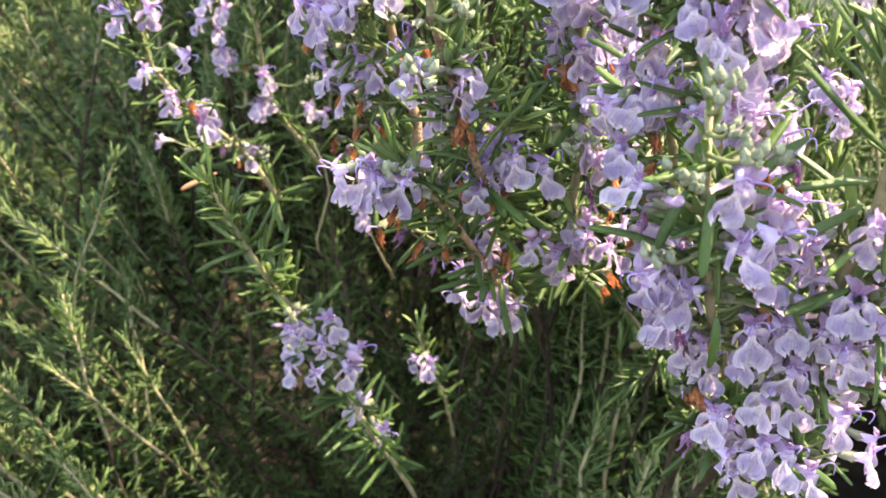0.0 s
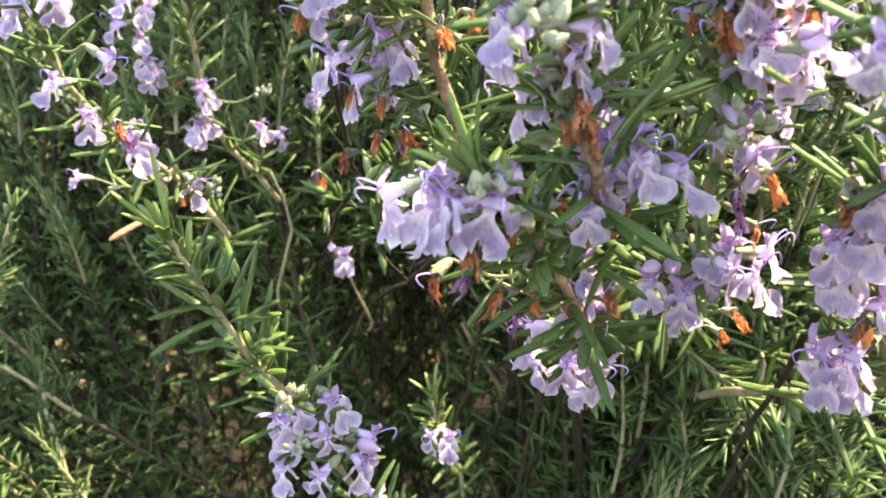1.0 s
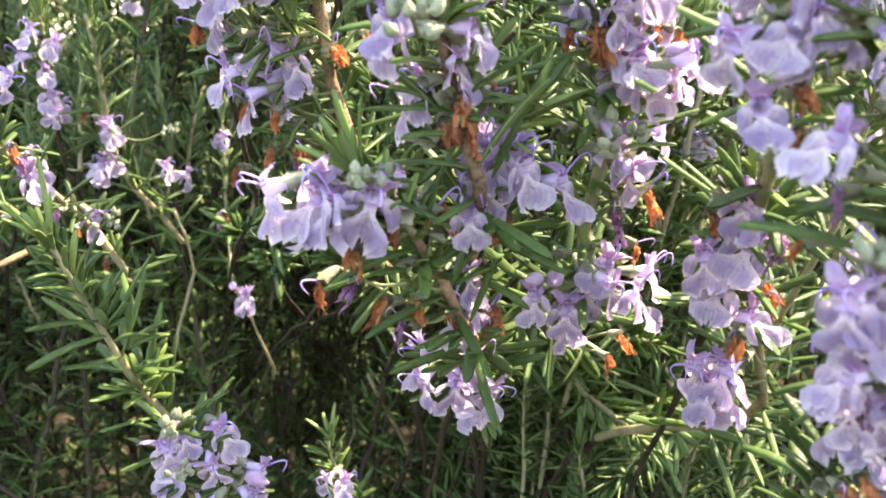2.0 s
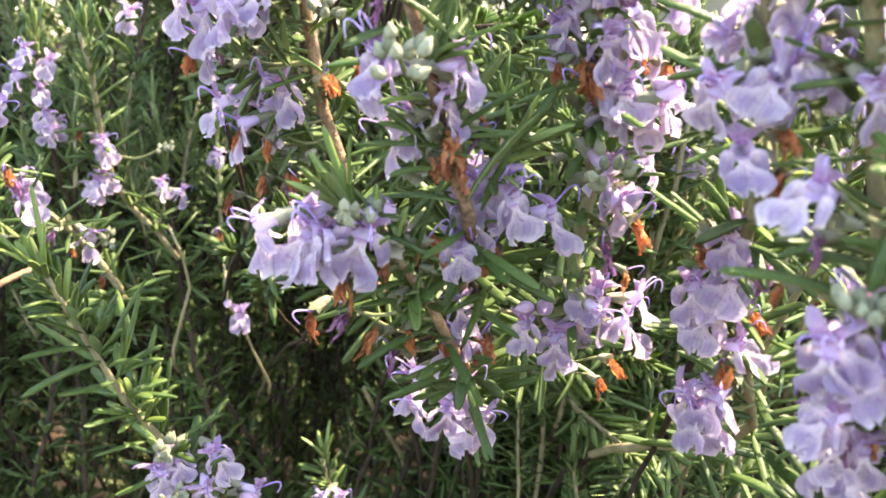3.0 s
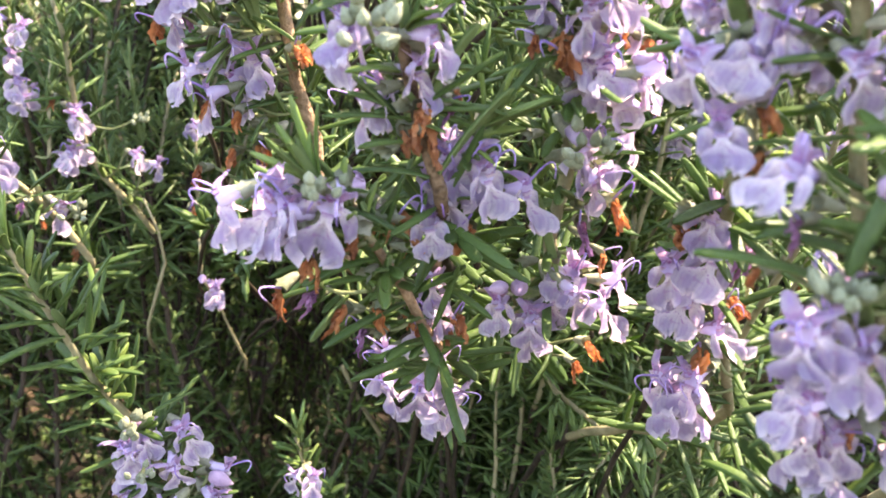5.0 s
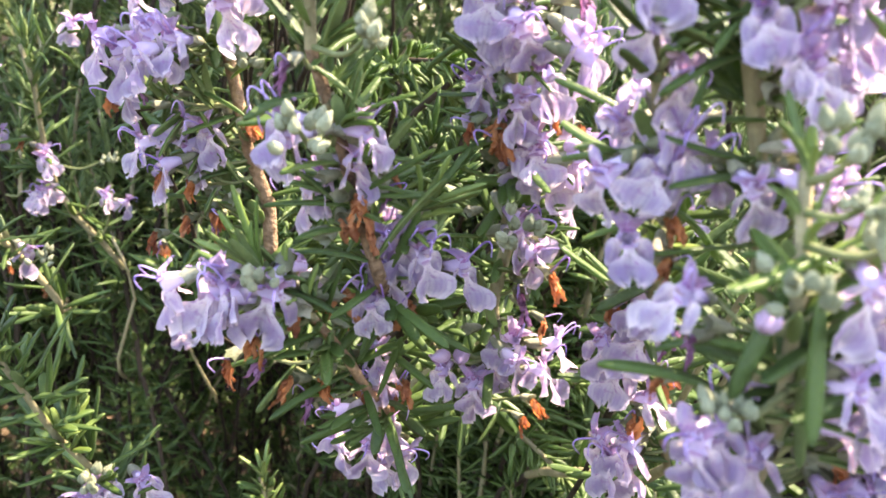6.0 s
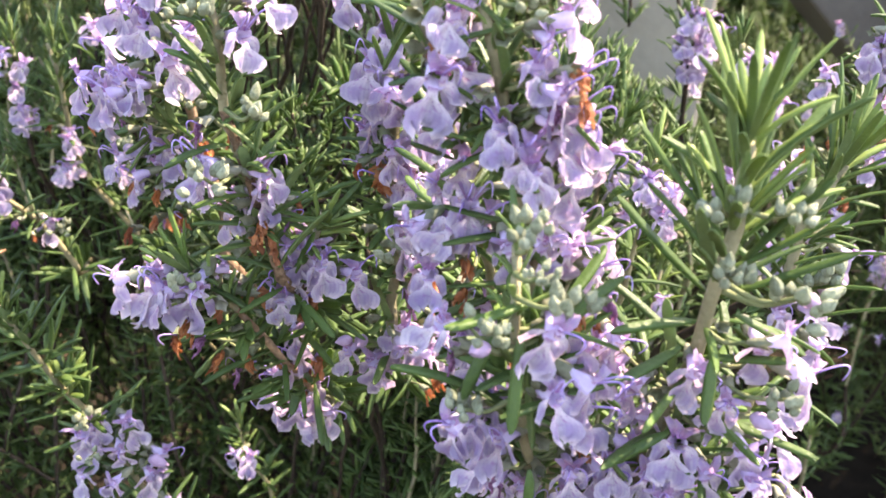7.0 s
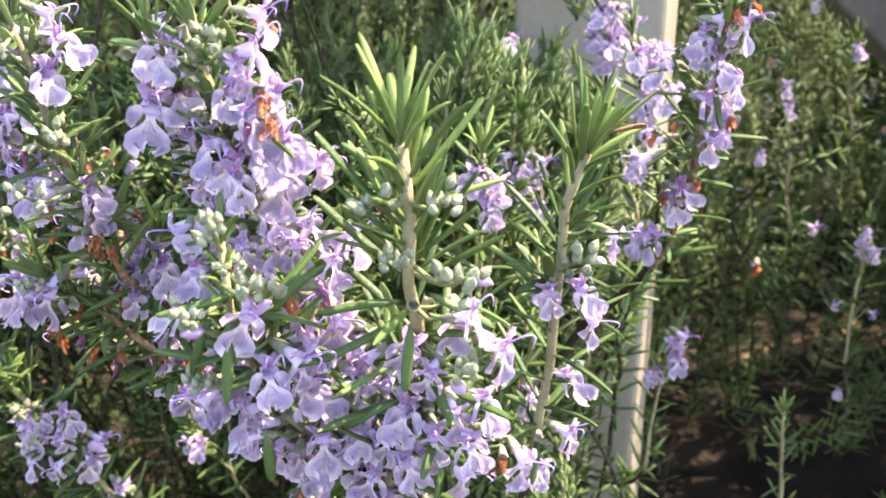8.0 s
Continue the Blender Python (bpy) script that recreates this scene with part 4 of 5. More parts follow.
blooms(stem_i, [
    ("b", 0.1040, 0.1600, 0.4726, 0, 1.2),
    ("p", 0.1091, 0.1600, 0.4714, 30, 1.0),
    ("p", 0.1061, 0.1590, 0.4700, 10, 1.0),
    ("o", 0.0995, 0.1600, 0.4627, -20, 1.0),
    ("o", 0.1070, 0.1600, 0.4631, 20, 0.9),
    ("o", 0.1083, 0.1620, 0.4550, 40, 1.0),
    ("o", 0.1068, 0.1650, 0.4414, 30, 1.0),
    ("o", 0.1070, 0.1680, 0.4261, 20, 1.0),
    ("o", 0.1003, 0.1700, 0.4165, 0, 1.0),
    ("o", 0.1130, 0.1650, 0.4726, 60, 0.8),
    ("o", 0.0974, 0.1720, 0.4339, -30, 0.8),
], 0.5)
dry_leaf(stem_i, (0.1085, 0.1590, 0.4970), (0.1150, 0.1580, 0.5000))
fresh_tuft(stem_i, (0.1046, 0.1615, 0.4900), (0.1, -0.1, 1.0), 8, 0.017, YOUNG + LEAVES)
stem_x = branch([(0.0900, 0.4400, 0.1000), (0.1000, 0.3400, 0.2900), (0.1100, 0.2600, 0.4000), (0.1110, 0.2440, 0.4300), (0.1105, 0.2400, 0.4460)],
    0.0009, leaf_from=0.82, leaf=0.012, label="slim rosemary shoot with one pale flower among leaves")
blooms(stem_x, [("o", 0.1104, 0.2350, 0.4356, 40, 1.03)], 0)
stem_y = branch([(0.0800, 0.4200, 0.1000), (0.0850, 0.3100, 0.3000), (0.0900, 0.2250, 0.4300), (0.0905, 0.2110, 0.4650), (0.0900, 0.2070, 0.4830)],
    0.0010, leaf_from=0.80, leaf=0.012, label="short rosemary spike with three lilac flowers behind the shoots")
blooms(stem_y, [
    ("o", 0.0932, 0.2000, 0.4746, 0, 1.0),
    ("o", 0.0919, 0.2000, 0.4681, 10, 1.0),
    ("o", 0.0864, 0.2000, 0.4769, -20, 1.0),
], 0.5)
stem_j = branch([(0.0588, 0.4600, 0.1000), (0.1000, 0.3600, 0.2700), (0.1300, 0.2850, 0.3955), (0.1440, 0.2420, 0.4405), (0.1491, 0.2320, 0.4681), (0.1509, 0.2240, 0.4926), (0.1511, 0.2160, 0.5222)],
    0.0016, leaf_from=0.79, tint="brown", label="rosemary spike of lilac flowers with orange spent blooms against shade")
blooms(stem_j, [
    ("o", 0.1545, 0.2140, 0.5098, 40, 1.14),
    ("w", 0.1514, 0.2140, 0.5155, 30, 1.14),
    ("o", 0.1507, 0.2160, 0.5008, 20, 1.14),
    ("o", 0.1443, 0.2180, 0.5074, -30, 1.14),
    ("o", 0.1548, 0.2160, 0.4960, 50, 1.14),
    ("o", 0.1503, 0.2180, 0.4914, 0, 1.14),
    ("w", 0.1545, 0.2180, 0.4886, 40, 1.14),
    ("o", 0.1502, 0.2200, 0.4809, 20, 1.14),
    ("o", 0.1528, 0.2190, 0.4847, 50, 1.14),
    ("w", 0.1494, 0.2240, 0.4701, 20, 1.14),
    ("w", 0.1450, 0.2240, 0.4714, -10, 1.14),
    ("o", 0.1454, 0.2260, 0.4626, 10, 1.14),
    ("o", 0.1481, 0.2260, 0.4665, 50, 1.14),
    ("o", 0.1395, 0.2320, 0.4502, -30, 1.14),
    ("w", 0.1367, 0.2260, 0.4827, -40, 1.14),
    ("o", 0.1355, 0.2300, 0.4734, -50, 1.14),
    ("w", 0.1418, 0.2240, 0.4861, -20, 0.91),
    ("o", 0.1376, 0.2240, 0.4998, -40, 1.14),
], 0.5)
stem_k = branch([(0.1249, 0.5600, 0.1000), (0.1505, 0.4750, 0.1600), (0.1614, 0.4150, 0.3595), (0.1561, 0.3450, 0.4395), (0.1508, 0.3350, 0.4755), (0.1475, 0.3300, 0.5012), (0.1438, 0.3250, 0.5212)],
    0.0014, leaf_from=0.86, detail=False, label="soft violet rosemary flower spike behind the fresh shoots")
blooms(stem_k, [
    ("o", 0.1429, 0.3220, 0.5078, -20, 1.2),
    ("o", 0.1492, 0.3220, 0.5058, 30, 1.2),
    ("o", 0.1415, 0.3220, 0.4989, -30, 1.2),
    ("o", 0.1478, 0.3220, 0.4969, 10, 1.2),
    ("o", 0.1458, 0.3250, 0.4905, -10, 1.2),
    ("o", 0.1535, 0.3250, 0.4996, 50, 1.2),
], 0.5)
stem_m = branch([(0.1338, 0.5300, 0.1000), (0.1606, 0.4400, 0.1600), (0.1723, 0.3800, 0.3531), (0.1673, 0.3100, 0.4331), (0.1570, 0.3000, 0.4731), (0.1469, 0.2900, 0.5044)],
    0.0014, leaf_from=0.87, detail=False, label="violet rosemary flower spike beside the pale post")
blooms(stem_m, [
    ("o", 0.1513, 0.2850, 0.4905, 0, 1.1),
    ("o", 0.1557, 0.2850, 0.4823, 30, 1.1),
    ("o", 0.1501, 0.2850, 0.4814, -30, 1.1),
    ("o", 0.1543, 0.2870, 0.4716, 0, 1.1),
    ("o", 0.1471, 0.2850, 0.4959, -20, 1.1),
    ("o", 0.1561, 0.2870, 0.4957, 40, 1.1),
    ("o", 0.1513, 0.2900, 0.4594, -30, 1.0),
], 0.5)
stem_n = branch([(0.1444, 0.5600, 0.1000), (0.1588, 0.5100, 0.1956), (0.1715, 0.4450, 0.2413), (0.1805, 0.3600, 0.2913), (0.1844, 0.3500, 0.3415), (0.1892, 0.3450, 0.3712)],
    0.0011, leaf_from=0.66, detail=False, label="small rosemary side shoot with pale flowers beside the post")
blooms(stem_n, [
    ("o", 0.1906, 0.3380, 0.3717, 40, 1.2),
    ("o", 0.1891, 0.3380, 0.3612, 10, 1.2),
    ("o", 0.1780, 0.3400, 0.3537, -30, 1.1),
], 0.2)
stem_l = branch([(0.0836, 0.5300, 0.1000), (0.0919, 0.4600, 0.2535), (0.0993, 0.3950, 0.3570), (0.1045, 0.3100, 0.4070), (0.1067, 0.3000, 0.4368), (0.1077, 0.2900, 0.4597), (0.1094, 0.2800, 0.4805)],
    0.0012, leaf_from=0.73, detail=False, label="rosemary stem with hazy lilac flowers half hidden by leaves")
blooms(stem_l, [
    ("o", 0.1042, 0.2850, 0.4628, -30, 1.0),
    ("o", 0.1118, 0.2850, 0.4608, 0, 1.1),
    ("o", 0.1184, 0.2850, 0.4608, 30, 1.0),
    ("o", 0.0968, 0.2850, 0.4551, -50, 1.0),
    ("o", 0.1101, 0.2850, 0.4550, 0, 1.0),
    ("o", 0.1190, 0.2900, 0.4437, 20, 1.0),
], 0.2)
stem_q = branch([(0.0915, 0.5600, 0.1000), (0.1006, 0.5800, 0.2635), (0.1086, 0.5150, 0.3771), (0.1144, 0.4300, 0.4271), (0.1178, 0.4200, 0.4678), (0.1173, 0.4100, 0.4923)],
    0.0012, leaf_from=0.76, detail=False, label="light green rosemary shoot with a pair of pale flowers")
blooms(stem_q, [
    ("o", 0.1137, 0.4000, 0.4882, -30, 1.2),
    ("o", 0.1212, 0.4000, 0.4907, 30, 1.2),
], 0)
stem_left = branch([(-0.0900, 0.5200, 0.1000), (-0.0850, 0.4500, 0.3500), (-0.0635, 0.3250, 0.4089), (-0.0705, 0.3200, 0.4255), (-0.0809, 0.3050, 0.4414), (-0.0899, 0.2950, 0.4538), (-0.0934, 0.2850, 0.4675), (-0.0930, 0.2750, 0.4845)],
    0.0012, leaf_from=0.71, label="arching rosemary stem hung with pale flowers and a rusty spent bloom")
blooms(stem_left, [
    ("o", -0.0934, 0.2760, 0.4615, -40, 1.14),
    ("o", -0.0800, 0.2780, 0.4655, 30, 1.14),
    ("o", -0.0887, 0.2880, 0.4510, -20, 1.14),
    ("o", -0.0795, 0.2980, 0.4405, 20, 1.14),
    ("o", -0.0692, 0.3130, 0.4272, 20, 1.03),
    ("w", -0.0820, 0.2900, 0.4499, 10, 1.14),
    ("w", -0.0768, 0.3060, 0.4316, -20, 0.91),
    ("o", -0.0879, 0.2720, 0.4798, 20, 1.14),
    ("o", -0.0963, 0.2720, 0.4792, -30, 1.14),
    ("b", -0.0644, 0.3130, 0.4295, 40, 1.14),
    ("o", -0.1024, 0.3150, 0.4318, -40, 0.68),
], 0.2)
dry_leaf(stem_left, (-0.0770, 0.2960, 0.4265), (-0.0885, 0.2900, 0.4235), 0.0022)
stem_o = branch([(0.0000, 0.4400, 0.1000), (0.0000, 0.3200, 0.2600), (-0.0255, 0.2520, 0.3621), (-0.0354, 0.2480, 0.3840), (-0.0453, 0.2420, 0.4041), (-0.0491, 0.2380, 0.4135), (-0.0540, 0.2320, 0.4274), (-0.0593, 0.2260, 0.4412)],
    0.0010, leaf_from=0.67, leaf=0.015, step=0.0046, tuft=0.4, label="drooping rosemary stem with a leafy end above a violet flower cluster")
blooms(stem_o, [
    ("o", -0.0384, 0.2400, 0.3944, -10, 1.14),
    ("o", -0.0417, 0.2400, 0.3911, -40, 1.14),
    ("o", -0.0297, 0.2400, 0.3946, 30, 1.14),
    ("o", -0.0430, 0.2400, 0.3790, -30, 1.25),
    ("o", -0.0354, 0.2380, 0.3783, 0, 1.14),
    ("o", -0.0263, 0.2400, 0.3778, 30, 1.25),
    ("p", -0.0240, 0.2430, 0.3847, 50, 1.37),
    ("o", -0.0325, 0.2400, 0.3870, 20, 1.14),
    ("b", -0.0403, 0.2380, 0.4018, 0, 1.14),
    ("o", -0.0258, 0.2550, 0.3572, 20, 1.14),
    ("o", -0.0157, 0.2580, 0.3461, 10, 1.25),
    ("b", -0.0390, 0.2350, 0.3925, 0, 0.9),
], 0.6)
fresh_tuft(stem_o, (-0.0462, 0.2375, 0.4045), (-0.15, -0.35, 0.9), 16, 0.0095)
stem_low = branch([(0.0300, 0.4400, 0.1000), (0.0180, 0.3600, 0.2400), (0.0060, 0.3050, 0.3300), (-0.0020, 0.2860, 0.3600), (-0.0050, 0.2830, 0.3740)],
    0.0008, leaf_from=0.84, leaf=0.010, label="low rosemary twig with two small lilac flowers in the hollow")
blooms(stem_low, [
    ("o", -0.0019, 0.2760, 0.3620, 10, 1.03),
    ("o", -0.0062, 0.2800, 0.3617, -10, 0.91),
], 0)
stem_p = branch([(-0.1000, 0.5400, 0.1000), (-0.0950, 0.4700, 0.3300), (-0.0498, 0.3700, 0.4015), (-0.0694, 0.3600, 0.4368), (-0.0716, 0.3520, 0.4559), (-0.0721, 0.3400, 0.4850)],
    0.0012, leaf_from=0.70, detail=False, label="shaded rosemary stem with a few lavender flowers")
blooms(stem_p, [
    ("o", -0.0682, 0.3450, 0.4488, 0, 1.1),
    ("o", -0.0737, 0.3500, 0.4365, -20, 1.0),
    ("o", -0.0524, 0.3500, 0.4367, 10, 1.0),
    ("o", -0.0474, 0.3520, 0.4337, 30, 1.0),
    ("o", -0.0602, 0.3400, 0.4887, 0, 1.1),
    ("b", -0.0519, 0.3500, 0.4512, 0, 1.0),
    ("w", -0.0770, 0.3500, 0.4551, -30, 1.0),
    ("w", -0.0743, 0.3600, 0.4044, 0, 0.9),
], 0.2)
stem_z = branch([(-0.0300, 0.5400, 0.1000), (-0.0320, 0.4600, 0.3000), (-0.0345, 0.3750, 0.4000), (-0.0355, 0.3560, 0.4280), (-0.0360, 0.3540, 0.4540)],
    0.0008, leaf_from=0.78, leaf=0.010, detail=False, label="thin shaded rosemary twig with a rusty spent bloom")
blooms(stem_z, [
    ("w", -0.0354, 0.3400, 0.4231, 0, 1.2),
    ("o", -0.0364, 0.3500, 0.4469, 20, 0.8),
], 0)
stem_r = branch([(-0.0166, 0.5600, 0.1000), (-0.0182, 0.4950, 0.2362), (-0.0197, 0.4300, 0.3224), (-0.0207, 0.3450, 0.3724), (-0.0275, 0.3300, 0.3954), (-0.0313, 0.3220, 0.4070), (-0.0335, 0.3200, 0.4198)],
    0.0007, bare=True, detail=False, label="small rosemary twig with one pale hanging flower")
blooms(stem_r, [
    ("o", -0.0284, 0.3160, 0.4021, 0, 1.05),
    ("p", -0.0320, 0.3180, 0.4082, -20, 1.0),
], 0)
stem_s = branch([(-0.0690, 0.5600, 0.1000), (-0.0676, 0.5000, 0.1600), (-0.0737, 0.4400, 0.3499), (-0.0862, 0.3700, 0.4299), (-0.0888, 0.3600, 0.4577), (-0.0882, 0.3500, 0.4839)],
    0.0013, leaf_from=0.90, detail=False, label="shaded rosemary spike with dusky violet flowers")
blooms(stem_s, [
    ("o", -0.0912, 0.3450, 0.4768, -30, 1.0),
    ("o", -0.0849, 0.3450, 0.4743, 20, 1.0),
    ("o", -0.0952, 0.3480, 0.4693, -40, 1.0),
    ("o", -0.0872, 0.3480, 0.4658, 10, 1.0),
    ("o", -0.0876, 0.3500, 0.4580, 0, 1.0),
    ("o", -0.0868, 0.3520, 0.4533, 10, 1.0),
    ("o", -0.0707, 0.3520, 0.4495, 0, 1.1),
    ("o", -0.0751, 0.3550, 0.4345, 0, 1.0),
], 0.4)
branch([(0.3000, 0.4200, 0.1000), (0.2750, 0.4000, 0.1800), (0.2660, 0.3750, 0.2351), (0.2584, 0.3700, 0.2727), (0.2531, 0.3640, 0.3022), (0.2484, 0.3580, 0.3270)],
    0.0013, leaf_from=0.42, leaf=0.0115, step=0.008, tuft=0.05, label="young upright rosemary shoot with spaced green leaves in shade")
branch([(0.0272, 0.5600, 0.1000), (0.0299, 0.5350, 0.2073), (0.0323, 0.4700, 0.2647), (0.0340, 0.3850, 0.3147), (0.0257, 0.3780, 0.3356), (0.0180, 0.3720, 0.3514), (0.0144, 0.3700, 0.3592)],
    0.0013, bare=True, tint="tan", detail=False, label="bare dry tan twig deep inside the bush")
branch([(-0.0426, 0.5600, 0.1000), (-0.0469, 0.5100, 0.2380), (-0.0506, 0.4450, 0.3259), (-0.0533, 0.3600, 0.3759), (-0.0476, 0.3550, 0.3976), (-0.0460, 0.3500, 0.4106), (-0.0504, 0.3450, 0.4267)],
    0.0008, bare=True, tint="tan", detail=False, label="thin bare curved twig in the shaded bush")
stem_u = branch([(0.2625, 0.5600, 0.1000), (0.2887, 0.6000, 0.1817), (0.3117, 0.5350, 0.2134), (0.3281, 0.4500, 0.2634), (0.3203, 0.4400, 0.3195), (0.3177, 0.4350, 0.3555), (0.3158, 0.4300, 0.3955)],
    0.0012, leaf_from=0.56, detail=False, leaf=0.013, tuft=0.2, label="slender rosemary stem with pale flowers in the shade")
blooms(stem_u, [
    ("o", 0.3127, 0.4250, 0.3894, -20, 1.1),
    ("o", 0.3197, 0.4250, 0.3799, 20, 1.1),
    ("o", 0.3126, 0.4280, 0.3806, -40, 1.0),
    ("o", 0.3044, 0.4300, 0.3495, -30, 0.8),
    ("o", 0.3303, 0.4350, 0.3420, 40, 0.8),
    ("o", 0.3197, 0.4400, 0.2912, 0, 0.8),
], 0.2)
stem_v = branch([(0.2529, 0.5600, 0.1000), (0.2782, 0.6700, 0.2210), (0.3003, 0.6050, 0.2920), (0.3161, 0.5200, 0.3420), (0.3018, 0.5000, 0.3992), (0.2940, 0.4900, 0.4384), (0.2830, 0.4800, 0.4714)],
    0.0012, leaf_from=0.63, detail=False, leaf=0.014, tuft=0.3, label="far rosemary stem with a few faded flowers")
blooms(stem_v, [
    ("o", 0.2836, 0.4750, 0.4598, -10, 1.2),
    ("o", 0.2886, 0.4780, 0.4469, 20, 1.2),
    ("o", 0.2757, 0.4800, 0.4193, -40, 1.2),
    ("o", 0.3180, 0.4900, 0.3739, 40, 1.1),
    ("w", 0.2853, 0.4900, 0.3511, -30, 1.7),
    ("b", 0.2779, 0.4750, 0.4750, 0, 1.0),
], 0.2)
stem_w = branch([(0.2663, 0.5600, 0.1000), (0.2929, 0.6500, 0.2615), (0.3162, 0.5850, 0.3730), (0.3329, 0.5000, 0.4230), (0.3264, 0.4900, 0.4544), (0.3211, 0.4800, 0.4866)],
    0.0011, leaf_from=0.77, detail=False, leaf=0.014, tuft=0.2, label="leafy rosemary shoot with one lavender flower in the shade")
blooms(stem_w, [
    ("o", 0.3219, 0.4750, 0.4796, 10, 1.1),
    ("o", 0.2964, 0.4800, 0.5044, -30, 1.0),
], 0.2)
branch([(0.2135, 0.5600, 0.1000), (0.2348, 0.6800, 0.2177), (0.2535, 0.6150, 0.2853), (0.2669, 0.5300, 0.3353), (0.2948, 0.5200, 0.3507), (0.3261, 0.5100, 0.3574), (0.3566, 0.5000, 0.3610)],
    0.0008, bare=True, tint="dark", detail=False, label="thin bare dark twig arching through shade")

# side board of a flight of garden steps, sloping down behind the bed
board = tagged(new("stair_side_board"), "sloping weathered grey timber side board of garden steps", "stair board")
board.location = (0.80, 0.64, GROUND - 0.06)
part("plank", rounded_bar("plank", 1.15, 0.035, 0.24, RAIL_GREY, 0.004), board, pose(-0.077, 0, 0.332, 0, 39.5, 0))
part("plank", rounded_bar("plank", 1.15, 0.030, 0.236, RAIL_GREY, 0.004), board, pose(0.077, 0, 0.517, 0, 39.5, 0))
part("upright", rounded_bar("upright", 0.07, 0.07, 0.44, RAIL_GREY, 0.004), board, pose(0.02, 0.055, 0.215))

# ---- the rest of the bush: leafy branches from the crown outwards ----
pick = random.Random(21)
LOOKS = ("leafy rosemary branch with narrow dark green leaves", "rosemary branch with sunlit yellow-green leaves", "slender rosemary branch deep inside the bush")


def inner_branch(tip, lean, long, leaf, step, look_no, into="", tuft=0.55, bare=0.75, behind=0.05):
    """A leafy branch that ends at tip and grows along lean from the bush's crown."""
    tip, lean = Vector(tip), Vector(lean).normalized()
    low = tip - lean * long
    spread = 0.02 + 0.4 * max(0.0, behind - 0.05)
    foot = Vector((low.x * 0.8 + pick.uniform(-spread, spread), low.y + behind + pick.uniform(0, 0.05), GROUND))
    low.z = max(low.z, GROUND + 0.06)
    mid = foot.lerp(low, 0.6) + Vector((pick.uniform(-0.015, 0.015), 0.015 + 0.5 * max(0.0, behind - 0.05), 0))
    bend = low.lerp(tip, 0.5) + Vector((pick.uniform(-1, 1), pick.uniform(-1, 1), pick.uniform(-1, 1))) * 0.008
    span = (mid - foot).length + (low - mid).length
    if into:
        return branch([low, bend, tip], pick.uniform(0.0006, 0.0009), leaf_from=0.02, leaf=leaf, step=step, tuft=tuft, detail=False, into=into)
    return branch([foot, mid, low, bend, tip], pick.uniform(0.0007, 0.0011), leaf_from=span / (span + long) * bare, leaf=leaf, step=step, tuft=tuft, detail=False, label=LOOKS[look_no], into=into)


# left flank: long arching stems with short bright leaves
for k in range(190):
    y = pick.uniform(0.24, 0.55)
    out = pick.uniform(0.15, 0.85)
    x = -0.02 - (y + 0.02) * out
    z = 0.36 + (y - 0.30) * 0.75 - pick.uniform(0.0, 0.07) + pick.uniform(0.0, 0.03)
    if out < 0.38 and y < 0.42:
        continue
    inner_branch((x, y, z), (-0.50 + pick.uniform(-0.25, 0.3), -0.15 + pick.uniform(-0.2, 0.2), 0.75), pick.uniform(0.12, 0.20), pick.uniform(0.0085, 0.0125), 0.0042, 1, "" if y < 0.37 else "deep_foliage", 0.5)
# sunlit shoots low on the left flank
for k in range(44):
    y = pick.uniform(0.23, 0.33)
    x = -0.02 - (y + 0.03) * pick.uniform(0.42, 0.80)
    inner_branch((x, y, pick.uniform(0.285, 0.375)), (pick.uniform(-0.6, 0.1), pick.uniform(-0.4, 0.1), 0.8), pick.uniform(0.07, 0.12), pick.uniform(0.0085, 0.0125), 0.0040, 1)
# leafy shoots close behind the flowering stems
for k in range(24):
    y = pick.uniform(0.225, 0.275)
    x = pick.uniform(-0.06, 0.30) * (y - 0.04)
    inner_branch((x, y, pick.uniform(0.445, 0.50)), (pick.uniform(-0.3, 0.6), pick.uniform(-0.9, -0.2), 0.6), pick.uniform(0.035, 0.06), pick.uniform(0.007, 0.011), 0.0048, 1, bare=1.0, behind=0.24)
# heart of the bush
done = 0
while done < 270:
    y = pick.uniform(0.25, 0.58)
    x = pick.uniform(-0.16, 0.15) * (0.6 + y)
    z = min(0.37 + (y - 0.28) * 1.0, 0.525) - pick.uniform(0.0, 0.10)
    if -0.125 < x < 0.05 and z < 0.44 and y < 0.43:
        continue
    if y < 0.27 and z > 0.42 and x > 0.02:
        continue
    if abs(x - 0.17) < 0.07 and y > 0.38:
        continue
    inner_branch((x, y, z), (pick.uniform(-0.35, 0.25), pick.uniform(-0.35, 0.2), 0.85), pick.uniform(0.10, 0.17), pick.uniform(0.008, 0.012), 0.0056, 0, "" if y < 0.36 else "deep_foliage")
    done += 1
# far side of the bush
for k in range(170):
    y = pick.uniform(0.55, 1.0)
    x = pick.uniform(-0.62, 0.26) * (0.4 + y)
    if abs(x - 0.19) < 0.05 and y < 0.7:
        continue
    inner_branch((x, y, pick.uniform(0.40, 0.54)), (pick.uniform(-0.4, 0.4), pick.uniform(-0.4, 0.2), 0.85), pick.uniform(0.14, 0.22), 0.013, 0.0075, 0, "deep_foliage")
# leafy shoots that hang out below the flowers
for k in range(7):
    x, y = pick.uniform(0.055, 0.095), pick.uniform(0.23, 0.30)
    z = 0.385 + pick.uniform(-0.03, 0.025) - 0.1 * abs(x - 0.05)
    inner_branch((x, y, z), (pick.uniform(-0.5, 0.5), pick.uniform(-0.8, -0.3), 0.05), pick.uniform(0.04, 0.07), pick.uniform(0.012, 0.017), 0.0056, 1)
